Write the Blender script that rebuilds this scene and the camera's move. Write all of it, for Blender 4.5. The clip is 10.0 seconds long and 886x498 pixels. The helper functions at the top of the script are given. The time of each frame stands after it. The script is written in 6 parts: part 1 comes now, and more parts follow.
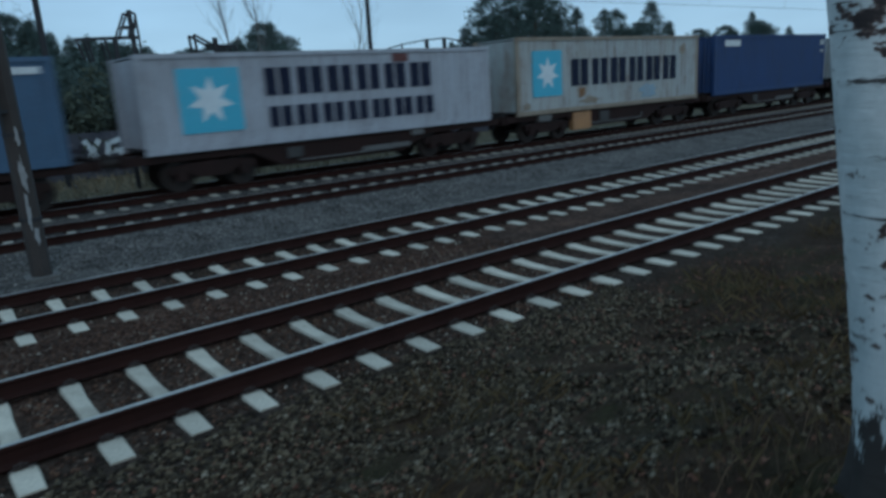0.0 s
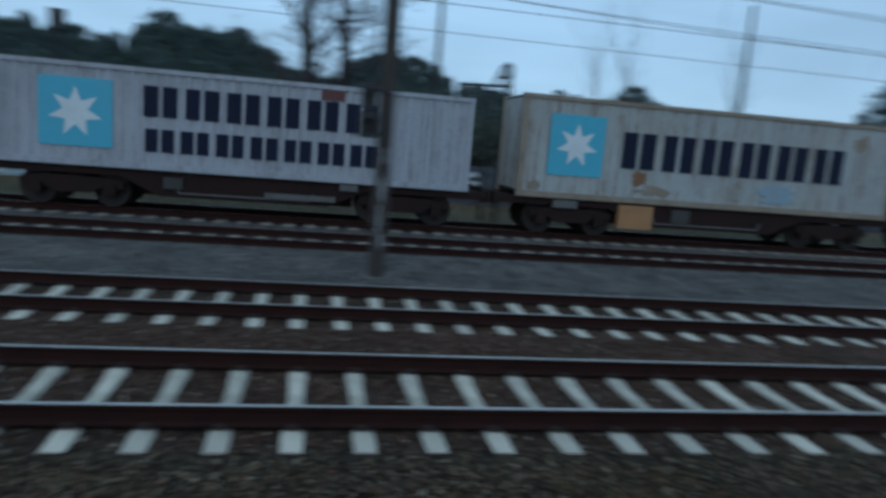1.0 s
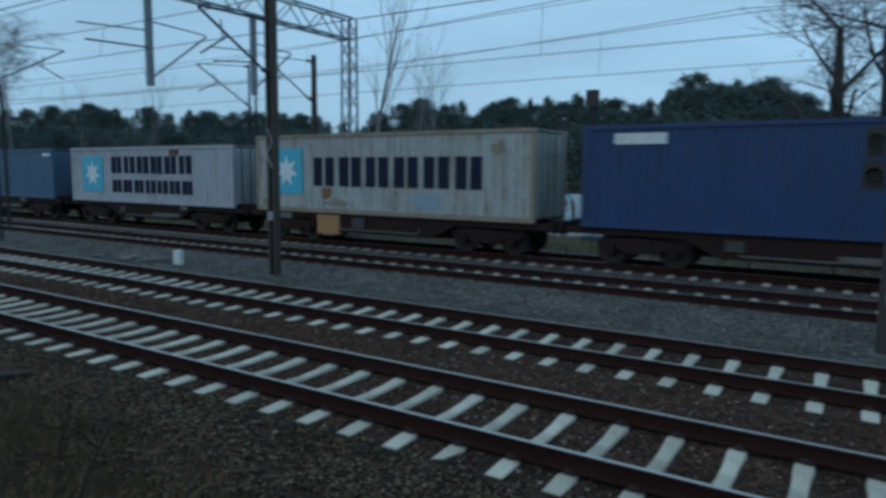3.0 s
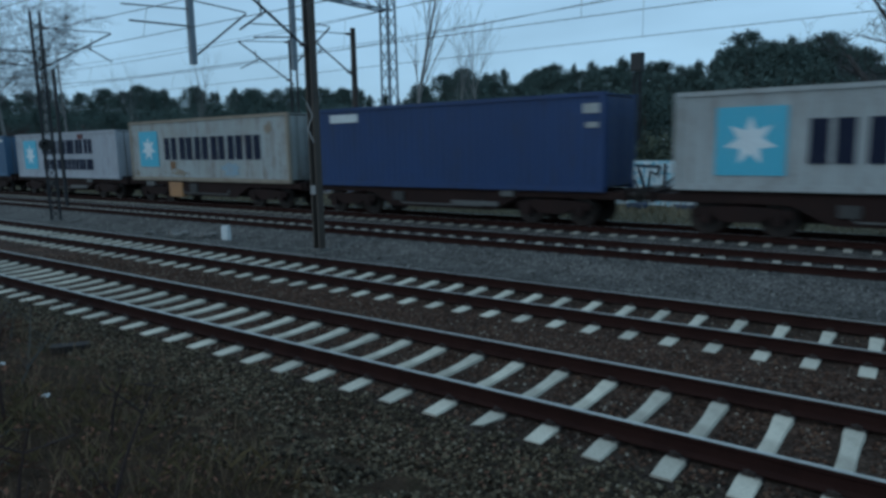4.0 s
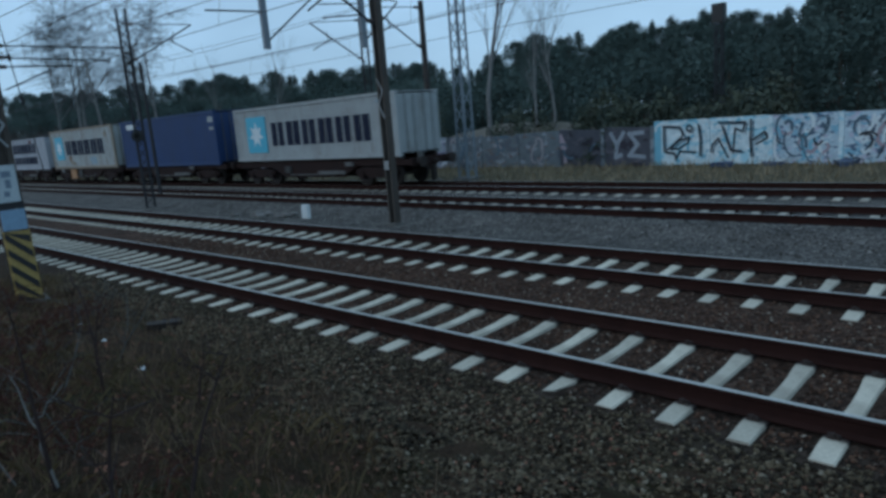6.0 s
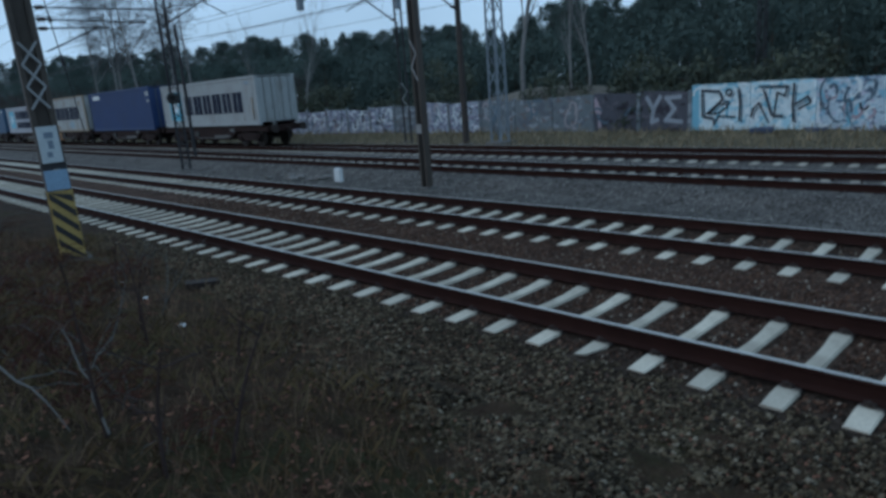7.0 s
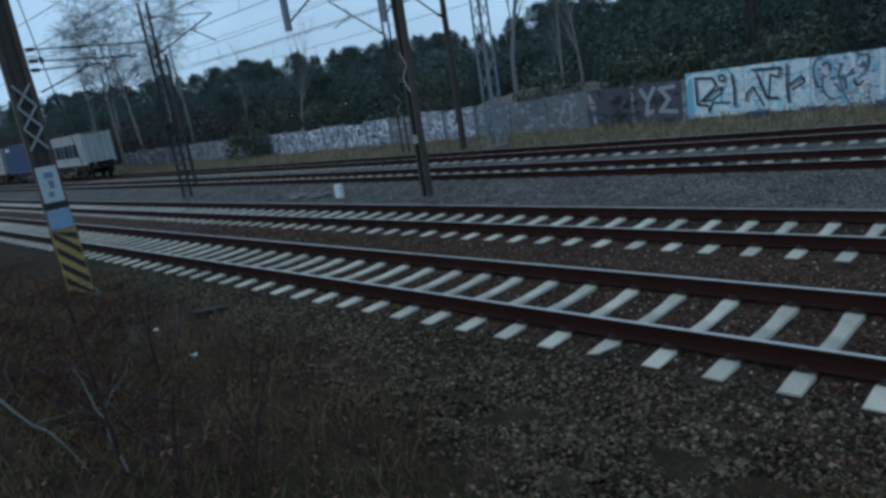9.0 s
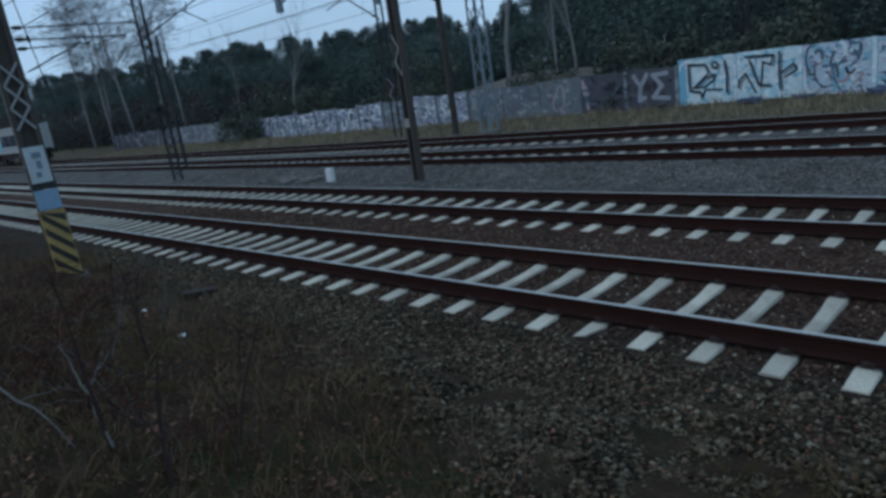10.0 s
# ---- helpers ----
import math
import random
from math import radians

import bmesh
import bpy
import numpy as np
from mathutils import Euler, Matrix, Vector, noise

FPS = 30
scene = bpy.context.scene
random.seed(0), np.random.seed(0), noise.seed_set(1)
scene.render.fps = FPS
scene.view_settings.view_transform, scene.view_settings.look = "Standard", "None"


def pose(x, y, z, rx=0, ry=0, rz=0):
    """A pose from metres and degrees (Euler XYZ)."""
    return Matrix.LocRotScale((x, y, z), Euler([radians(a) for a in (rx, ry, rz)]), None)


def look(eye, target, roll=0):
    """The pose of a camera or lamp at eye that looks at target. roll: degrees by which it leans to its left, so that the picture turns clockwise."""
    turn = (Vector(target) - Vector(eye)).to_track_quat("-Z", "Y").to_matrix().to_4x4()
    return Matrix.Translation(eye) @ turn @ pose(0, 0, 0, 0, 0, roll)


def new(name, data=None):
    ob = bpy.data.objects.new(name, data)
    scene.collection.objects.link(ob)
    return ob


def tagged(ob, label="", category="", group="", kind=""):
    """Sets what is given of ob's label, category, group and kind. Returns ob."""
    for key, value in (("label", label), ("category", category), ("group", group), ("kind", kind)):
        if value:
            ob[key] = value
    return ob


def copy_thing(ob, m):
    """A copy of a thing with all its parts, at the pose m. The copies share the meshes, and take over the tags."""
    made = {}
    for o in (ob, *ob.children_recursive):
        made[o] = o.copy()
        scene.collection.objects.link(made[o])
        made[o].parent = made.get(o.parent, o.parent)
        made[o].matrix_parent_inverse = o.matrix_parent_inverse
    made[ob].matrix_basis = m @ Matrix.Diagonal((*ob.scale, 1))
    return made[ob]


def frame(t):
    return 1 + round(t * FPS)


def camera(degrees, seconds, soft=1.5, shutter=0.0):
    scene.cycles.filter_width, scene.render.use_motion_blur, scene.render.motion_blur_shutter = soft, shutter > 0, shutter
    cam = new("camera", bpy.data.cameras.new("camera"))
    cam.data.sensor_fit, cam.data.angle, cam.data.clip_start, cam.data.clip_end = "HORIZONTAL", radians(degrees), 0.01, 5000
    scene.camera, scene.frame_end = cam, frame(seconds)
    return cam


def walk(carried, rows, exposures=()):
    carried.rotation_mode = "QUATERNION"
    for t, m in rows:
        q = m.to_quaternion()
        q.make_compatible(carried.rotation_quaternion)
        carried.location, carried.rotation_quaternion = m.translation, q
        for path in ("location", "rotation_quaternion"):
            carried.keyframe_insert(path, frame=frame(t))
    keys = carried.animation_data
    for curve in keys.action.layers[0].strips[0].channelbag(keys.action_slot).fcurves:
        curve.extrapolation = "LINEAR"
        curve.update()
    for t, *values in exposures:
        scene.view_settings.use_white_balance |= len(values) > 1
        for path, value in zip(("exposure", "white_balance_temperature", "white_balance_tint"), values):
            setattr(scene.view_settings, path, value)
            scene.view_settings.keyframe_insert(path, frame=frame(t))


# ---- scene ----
cam = camera(66.1, 10.0, 3.1, 0.55)
PATH = [
    (0, (2.134, -5.263, 2.624), (3.326, -3.727, 2.155), -3.6),
    (0.4, (2.448, -5.276, 2.634), (3.527, -3.646, 2.21), -0.3),
    (0.5, (2.44, -5.293, 2.66), (3.394, -3.608, 2.163), 0.4),
    (0.6, (2.514, -5.268, 2.737), (3.362, -3.531, 2.225), -0.5),
    (0.8, (2.523, -5.264, 2.662), (3.216, -3.437, 2.236), 2.8),
    (1, (2.569, -5.312, 2.588), (2.92, -3.367, 2.278), 4.7),
    (1.3, (2.722, -5.154, 2.639), (2.665, -3.186, 2.285), 1.7),
    (1.5, (2.824, -5.12, 2.632), (2.506, -3.169, 2.331), 1.7),
    (1.8, (3.074, -5.16, 2.732), (2.369, -3.311, 2.444), -4.1),
    (2, (3.094, -5.196, 2.65), (2.392, -3.339, 2.402), -4.1),
    (2.5, (3.332, -5.38, 2.744), (2.47, -3.589, 2.529), 0.3),
    (3, (3.485, -5.294, 2.777), (2.403, -3.627, 2.554), 0.5),
    (3.2, (3.484, -5.28, 2.734), (2.351, -3.647, 2.512), 0.3),
    (4.3, (3.609, -5.227, 2.735), (2.397, -3.667, 2.424), -2.1),
    (4.5, (3.634, -5.238, 2.722), (2.389, -3.7, 2.434), -2.9),
    (5, (3.632, -5.146, 2.74), (2.333, -3.658, 2.429), -5.2),
    (5.5, (3.635, -5.159, 2.723), (2.301, -3.715, 2.355), -5.2),
    (5.7, (3.699, -5.158, 2.716), (2.352, -3.724, 2.355), -5.2),
    (6.8, (3.642, -5.181, 2.645), (2.244, -3.823, 2.197), -3.3),
    (7, (3.686, -5.212, 2.684), (2.272, -3.876, 2.218), -4.5),
    (7.5, (3.592, -5.088, 2.671), (2.192, -3.778, 2.103), -8.1),
    (8, (3.581, -5.06, 2.663), (2.161, -3.757, 2.13), -7.5),
    (8.5, (3.58, -5.082, 2.686), (2.159, -3.76, 2.202), -8.7),
    (9, (3.694, -5.194, 2.714), (2.267, -3.865, 2.27), -9.0),
    (9.5, (3.626, -5.144, 2.684), (2.203, -3.832, 2.176), -8.1),
    (10, (3.74, -5.185, 2.674), (2.331, -3.852, 2.187), -8.5),
]
walk(cam, [(t, look(eye, target, roll)) for t, eye, target, roll in PATH],
     [(0.0, -0.12, 6250, 13), (0.5, -0.12, 6300, 18), (1.0, -0.03, 6250, 16), (2.0, 0.07, 6250, 12), (3.0, -0.1, 6250, 11), (4.5, -0.03, 6300, 13), (5.5, -0.03, 6350, 16), (7.0, 0.08, 6450, 20), (7.5, -0.06, 6550, 25), (8.0, -0.05, 6500, 24), (9.0, 0.06, 6450, 19), (10.0, 0.0, 6450, 21)])

# ---------------------------------------------------------------- world and light
world = bpy.data.worlds.new("dusk")
scene.world = world
world.use_nodes = True
wn, wl = world.node_tree.nodes, world.node_tree.links
sky = wn.new("ShaderNodeTexSky")
sky.sky_type, sky.sun_disc = "NISHITA", False
sky.sun_elevation, sky.sun_rotation = radians(9), radians(200)
sky.air_density, sky.dust_density, sky.ozone_density = 1.0, 0.6, 3.0
cloud = wn.new("ShaderNodeMix")
cloud.data_type = "RGBA"
cloud.inputs[0].default_value = 0.82
cloud.inputs[7].default_value = (4.1, 6.8, 9.0, 1)
wl.new(sky.outputs[0], cloud.inputs[6])
# thin cloud: soft streaks of brighter and darker grey
wco = wn.new("ShaderNodeTexCoord")
wmap = wn.new("ShaderNodeMapping")
wmap.inputs["Scale"].default_value = (1.5, 1.5, 6.0)
wnoise = wn.new("ShaderNodeTexNoise")
wnoise.inputs["Scale"].default_value = 1.6
wnoise.inputs["Detail"].default_value = 4
wrange = wn.new("ShaderNodeMapRange")
wrange.inputs[1].default_value, wrange.inputs[2].default_value = 0.3, 0.7
wrange.inputs[3].default_value, wrange.inputs[4].default_value = 0.86, 1.12
wmul = wn.new("ShaderNodeMix")
wmul.data_type, wmul.blend_type = "RGBA", "MULTIPLY"
wmul.inputs[0].default_value = 1.0
wl.new(wco.outputs["Generated"], wmap.inputs[0])
wl.new(wmap.outputs[0], wnoise.inputs[0])
wl.new(wnoise.outputs[0], wrange.inputs[0])
wl.new(cloud.outputs[2], wmul.inputs[6])
wl.new(wrange.outputs[0], wmul.inputs[7])
wl.new(wmul.outputs[2], wn["Background"].inputs[0])
wn["Background"].inputs[1].default_value = 0.10

sun = new("sun", bpy.data.lights.new("sun", "SUN"))
sun.data.energy, sun.data.angle, sun.data.color = 0.35, radians(30), (1.0, 0.94, 0.88)
sun.matrix_world = look((-20, -60, 45), (0, 0, 0))

# ---------------------------------------------------------------- mesh helpers


class Shape:
    """Collects faces of one part."""

    def __init__(self):
        self.v, self.f, self.m = [], [], []

    def poly(self, pts, faces, m=0):
        n = len(self.v)
        self.v += [tuple(p) for p in pts]
        self.f += [tuple(n + i for i in f) for f in faces]
        self.m += [m] * len(faces)
        return self

    def box(self, x0, x1, y0, y1, z0, z1, bevel=0.0, m=0):
        b = min(bevel, (x1 - x0) / 2.1, (y1 - y0) / 2.1)
        if b <= 0:
            ring = [(x0, y0), (x1, y0), (x1, y1), (x0, y1)]
        else:
            ring = [(x0 + b, y0), (x1 - b, y0), (x1, y0 + b), (x1, y1 - b), (x1 - b, y1), (x0 + b, y1), (x0, y1 - b), (x0, y0 + b)]
        n = len(ring)
        pts = [(x, y, z0) for x, y in ring] + [(x, y, z1) for x, y in ring]
        faces = [tuple(reversed(range(n))), tuple(range(n, 2 * n))] + [(i, (i + 1) % n, n + (i + 1) % n, n + i) for i in range(n)]
        return self.poly(pts, faces, m)

    def tube(self, a, b, r0, r1=None, n=8, m=0, caps=True):
        a, b = Vector(a), Vector(b)
        r1 = r0 if r1 is None else r1
        q = (b - a).to_track_quat("Z", "Y")
        pts = []
        for p, r in ((a, r0), (b, r1)):
            for i in range(n):
                w = 2 * math.pi * i / n
                pts.append(p + q @ Vector((r * math.cos(w), r * math.sin(w), 0)))
        faces = [(i, (i + 1) % n, n + (i + 1) % n, n + i) for i in range(n)]
        if caps:
            faces += [tuple(reversed(range(n))), tuple(range(n, 2 * n))]
        return self.poly(pts, faces, m)

    def pipe(self, line, radii, n=5, m=0):
        """One connected tube along a line of points."""
        pts = []
        for i, p in enumerate(line):
            d = Vector(line[min(i + 1, len(line) - 1)]) - Vector(line[max(i - 1, 0)])
            q = d.to_track_quat("Z", "Y")
            pts += [Vector(p) + q @ Vector((radii[i] * math.cos(2 * math.pi * k / n), radii[i] * math.sin(2 * math.pi * k / n), 0)) for k in range(n)]
        return self.poly(pts, [(j * n + k, j * n + (k + 1) % n, (j + 1) * n + (k + 1) % n, (j + 1) * n + k) for j in range(len(line) - 1) for k in range(n)], m)

    def bar(self, a, b, w, d, m=0):
        """A flat bar of section w by d from a to b."""
        a, b = Vector(a), Vector(b)
        q = (b - a).to_track_quat("Z", "Y")
        pts = []
        for p in (a, b):
            for sx, sy in ((-1, -1), (1, -1), (1, 1), (-1, 1)):
                pts.append(p + q @ Vector((sx * w / 2, sy * d / 2, 0)))
        return self.poly(pts, [(3, 2, 1, 0), (4, 5, 6, 7), (0, 1, 5, 4), (1, 2, 6, 5), (2, 3, 7, 6), (3, 0, 4, 7)], m)

    def along_x(self, profile, x0, x1, m=0, caps=True):
        n = len(profile)
        pts = [(x0, y, z) for y, z in profile] + [(x1, y, z) for y, z in profile]
        faces = [(i, n + i, n + (i + 1) % n, (i + 1) % n) for i in range(n)]
        if caps:
            faces += [tuple(range(n)), tuple(reversed(range(n, 2 * n)))]
        return self.poly(pts, faces, m)

    def mesh(self, name, *mats, smooth=False):
        me = bpy.data.meshes.new(name)
        me.from_pydata(self.v, [], self.f)
        for mt in mats:
            me.materials.append(mt)
        if any(self.m):
            me.polygons.foreach_set("material_index", self.m)
        if smooth:
            me.polygons.foreach_set("use_smooth", [True] * len(me.polygons))
        me.update()
        return me


def part(name, shape, material, parent, label="", smooth=False):
    mats = material if isinstance(material, tuple) else (material,)
    me = shape if isinstance(shape, bpy.types.Mesh) else shape.mesh(name, *mats, smooth=smooth)
    ob = new(name, me)
    ob.parent = parent
    return tagged(ob, label)


def thing(name, m, label, category, group="", kind=""):
    ob = new(name)
    ob.matrix_world = m
    ob.empty_display_size = 0.2
    return tagged(ob, label, category, group, kind)


# ---------------------------------------------------------------- materials


def ramp_between(nt, fac, a, b, lo=0.3, hi=0.7):
    r = nt.nodes.new("ShaderNodeValToRGB")
    r.color_ramp.elements[0].position, r.color_ramp.elements[1].position = lo, hi
    r.color_ramp.elements[0].color, r.color_ramp.elements[1].color = (*a, 1), (*b, 1)
    nt.links.new(fac, r.inputs[0])
    return r.outputs[0]


def mixed(nt, fac, a, b, mode="MIX"):
    n = nt.nodes.new("ShaderNodeMix")
    n.data_type, n.blend_type = "RGBA", mode
    for s, v in ((0, fac), (6, a), (7, b)):
        if isinstance(v, (int, float)):
            n.inputs[s].default_value = v
        elif isinstance(v, tuple):
            n.inputs[s].default_value = (*v, 1)
        else:
            nt.links.new(v, n.inputs[s])
    return n.outputs[2]


def noise_of(nt, co, scale, detail=3, rough=0.6, stretch=None):
    if stretch:
        mp = nt.nodes.new("ShaderNodeMapping")
        mp.inputs["Scale"].default_value = stretch
        nt.links.new(co, mp.inputs[0])
        co = mp.outputs[0]
    n = nt.nodes.new("ShaderNodeTexNoise")
    n.inputs["Scale"].default_value, n.inputs["Detail"].default_value, n.inputs["Roughness"].default_value = scale, detail, rough
    nt.links.new(co, n.inputs[0])
    return n.outputs[0]


def maths(nt, op, a, b=0.0, clamp=False):
    n = nt.nodes.new("ShaderNodeMath")
    n.operation, n.use_clamp = op, clamp
    for i, v in ((0, a), (1, b)):
        if isinstance(v, (int, float)):
            n.inputs[i].default_value = v
        else:
            nt.links.new(v, n.inputs[i])
    return n.outputs[0]


def surface(name):
    mt = bpy.data.materials.new(name)
    mt.use_nodes = True
    nt = mt.node_tree
    co = nt.nodes.new("ShaderNodeTexCoord").outputs["Object"]
    return mt, nt, nt.nodes["Principled BSDF"], co


def bumped(nt, bsdf, height, strength, distance):
    b = nt.nodes.new("ShaderNodeBump")
    b.inputs["Strength"].default_value, b.inputs["Distance"].default_value = strength, distance
    nt.links.new(height, b.inputs["Height"])
    nt.links.new(b.outputs[0], bsdf.inputs["Normal"])


def worn(name, base, dirt, fine=40, broad=1.5, amount=0.5, rough=0.6, metal=0.0, bump=0.3, depth=0.004, stretch=None, random_tint=0.0, island=False, gloss=0.5):
    """Base colour with broad stains of dirt, a fine grain and a fine relief."""
    mt, nt, bsdf, co = surface(name)
    stains = noise_of(nt, co, broad, 5, 0.65, stretch)
    grain = noise_of(nt, co, fine, 3, 0.7)
    lo = 0.62 - 0.3 * amount
    col = mixed(nt, maths(nt, "MULTIPLY", ramp_between(nt, stains, (0, 0, 0), (1, 1, 1), lo, lo + 0.28), amount), base, dirt)
    g = ramp_between(nt, grain, (0.75, 0.75, 0.75), (1.2, 1.2, 1.2), 0.25, 0.75)
    col = mixed(nt, 0.8, col, g, "MULTIPLY")
    if random_tint or island:
        if island:
            rnd = nt.nodes.new("ShaderNodeNewGeometry").outputs["Random Per Island"]
        else:
            rnd = nt.nodes.new("ShaderNodeObjectInfo").outputs["Random"]
        k = random_tint
        col = mixed(nt, 1.0, col, ramp_between(nt, rnd, (1 - k, 1 - k, 1 - k), (1 + k, 1 + k * 0.95, 1 + k * 0.9), 0, 1), "MULTIPLY")
    nt.links.new(col, bsdf.inputs["Base Color"])
    bsdf.inputs["Roughness"].default_value, bsdf.inputs["Metallic"].default_value = rough, metal
    bsdf.inputs["Specular IOR Level"].default_value = gloss
    bumped(nt, bsdf, grain, bump, depth)
    return mt


def sleeper_material(name, base, dirt, amount, spread):
    """Pale concrete, darkened round the rail seats for rust, brake dust and the rail's painted-in shadow."""
    mt = worn(name, base, dirt, 60, 2.2, amount, 0.85, bump=0.4, random_tint=0.18)
    nt = mt.node_tree
    bsdf = nt.nodes["Principled BSDF"]
    old = bsdf.inputs["Base Color"].links[0].from_socket
    co = nt.nodes.new("ShaderNodeTexCoord").outputs["Object"]
    sep = nt.nodes.new("ShaderNodeSeparateXYZ")
    nt.links.new(co, sep.inputs[0])
    off = maths(nt, "ABSOLUTE", maths(nt, "SUBTRACT", maths(nt, "ABSOLUTE", sep.outputs[1]), 0.7535))
    k = maths(nt, "ADD", maths(nt, "MULTIPLY", off, -1.0 / spread), maths(nt, "MULTIPLY", noise_of(nt, co, 14, 4, 0.7), 0.5))
    dark = ramp_between(nt, maths(nt, "ADD", k, 0.75), (0, 0, 0), (1, 1, 1), 0.12, 0.45)
    nt.links.new(mixed(nt, dark, old, (0.026, 0.017, 0.014)), bsdf.inputs["Base Color"])
    return mt


M_concrete = sleeper_material("sleeper_concrete", (0.53, 0.49, 0.40), (0.24, 0.21, 0.165), 0.68, 0.20)
M_concrete_old = sleeper_material("sleeper_concrete_old", (0.38, 0.35, 0.29), (0.18, 0.14, 0.11), 0.6, 0.2)
M_foot = worn("mast_foot_concrete", (0.13, 0.125, 0.115), (0.06, 0.05, 0.045), 50, 3, 0.5, 0.9)
M_rail_side = worn("rail_rust", (0.033, 0.0145, 0.0118), (0.016, 0.0080, 0.0072), 90, 3, 0.6, 0.85, bump=0.4, gloss=0.08)
M_rail_top = worn("rail_polished", (0.50, 0.48, 0.44), (0.26, 0.22, 0.19), 30, 3, 0.4, 0.42, 0.85, 0.05, 0.001)
M_clip = worn("clip_steel", (0.05, 0.035, 0.03), (0.02, 0.018, 0.016), 90, 6, 0.5, 0.7, 0.3)


def stone_material(name, tones):
    """Broken stone: every piece takes one of several tones, with grain and dust on top."""
    mt, nt, bsdf, co = surface(name)
    rnd = nt.nodes.new("ShaderNodeNewGeometry").outputs["Random Per Island"]
    r = nt.nodes.new("ShaderNodeValToRGB")
    r.color_ramp.interpolation = "CONSTANT"
    el = r.color_ramp.elements
    while len(el) < len(tones):
        el.new(0.5)
    for e, (at, c) in zip(el, tones):
        e.position, e.color = at, (*c, 1)
    nt.links.new(rnd, r.inputs[0])
    broad = noise_of(nt, co, 0.8, 4, 0.65)
    fine = noise_of(nt, co, 60, 3, 0.7)
    col = mixed(nt, 0.9, r.outputs[0], ramp_between(nt, broad, (0.75, 0.73, 0.70), (1.35, 1.31, 1.25), 0.3, 0.7), "MULTIPLY")
    col = mixed(nt, 0.7, col, ramp_between(nt, fine, (0.6, 0.6, 0.6), (1.3, 1.3, 1.3), 0.3, 0.7), "MULTIPLY")
    nt.links.new(col, bsdf.inputs["Base Color"])
    bsdf.inputs["Roughness"].default_value = 0.88
    bsdf.inputs["Specular IOR Level"].default_value = 0.15
    bumped(nt, bsdf, fine, 0.4, 0.003)
    return mt


M_stone_track = stone_material("ballast_stone_rusty", ((0.0, (0.036, 0.020, 0.015)), (0.3, (0.072, 0.040, 0.028)), (0.62, (0.118, 0.068, 0.047)), (0.86, (0.140, 0.110, 0.090)), (0.965, (0.30, 0.27, 0.23))))
M_stone_slope = stone_material("ballast_stone_olive", ((0.0, (0.022, 0.017, 0.012)), (0.28, (0.050, 0.040, 0.027)), (0.56, (0.088, 0.070, 0.046)), (0.82, (0.130, 0.105, 0.072)), (0.965, (0.20, 0.175, 0.135))))
M_stone_grey = stone_material("ballast_stone_grey", ((0.0, (0.045, 0.043, 0.040)), (0.25, (0.10, 0.096, 0.09)), (0.6, (0.175, 0.168, 0.158)), (0.88, (0.30, 0.29, 0.275))))
M_mast = worn("mast_paint", (0.060, 0.047, 0.037), (0.028, 0.022, 0.018), 40, 2, 0.6, 0.7)
M_mast_dark = worn("mast_dark_steel", (0.02, 0.021, 0.024), (0.012, 0.01, 0.01), 40, 2, 0.6, 0.7)
M_mast_blue = worn("mast_galvanised", (0.17, 0.21, 0.24), (0.09, 0.105, 0.12), 40, 2, 0.5, 0.6)
M_mast_brown = worn("mast_concrete_brown", (0.048, 0.039, 0.034), (0.022, 0.018, 0.016), 40, 1.5, 0.6, 0.85)
# on lacing bars this pale colour stands in for caught sky light
M_lacing = worn("lacing_light", (0.27, 0.28, 0.28), (0.13, 0.12, 0.11), 40, 3, 0.5, 0.6)
M_white = worn("white_paint", (0.62, 0.66, 0.66), (0.35, 0.34, 0.32), 40, 4, 0.5, 0.6)
M_plate = worn("enamel_plate", (0.42, 0.48, 0.50), (0.25, 0.28, 0.30), 30, 5, 0.5, 0.5)
M_plate_blue = worn("plate_blue", (0.20, 0.33, 0.45), (0.12, 0.18, 0.24), 30, 5, 0.5, 0.5)
M_plate_mark = worn("plate_mark", (0.14, 0.19, 0.24), (0.2, 0.24, 0.28), 30, 5, 0.5, 0.6)
M_yellow = worn("warning_yellow", (0.37, 0.25, 0.075), (0.17, 0.11, 0.045), 30, 4, 0.5, 0.65)
M_black = worn("black_paint", (0.018, 0.018, 0.018), (0.03, 0.028, 0.025), 40, 4, 0.5, 0.6)
M_wire = worn("wire_copper_dark", (0.05, 0.05, 0.052), (0.03, 0.03, 0.03), 30, 2, 0.5, 0.6)
M_insulator = worn("insulator_brown", (0.05, 0.03, 0.025), (0.03, 0.02, 0.02), 30, 5, 0.5, 0.3)


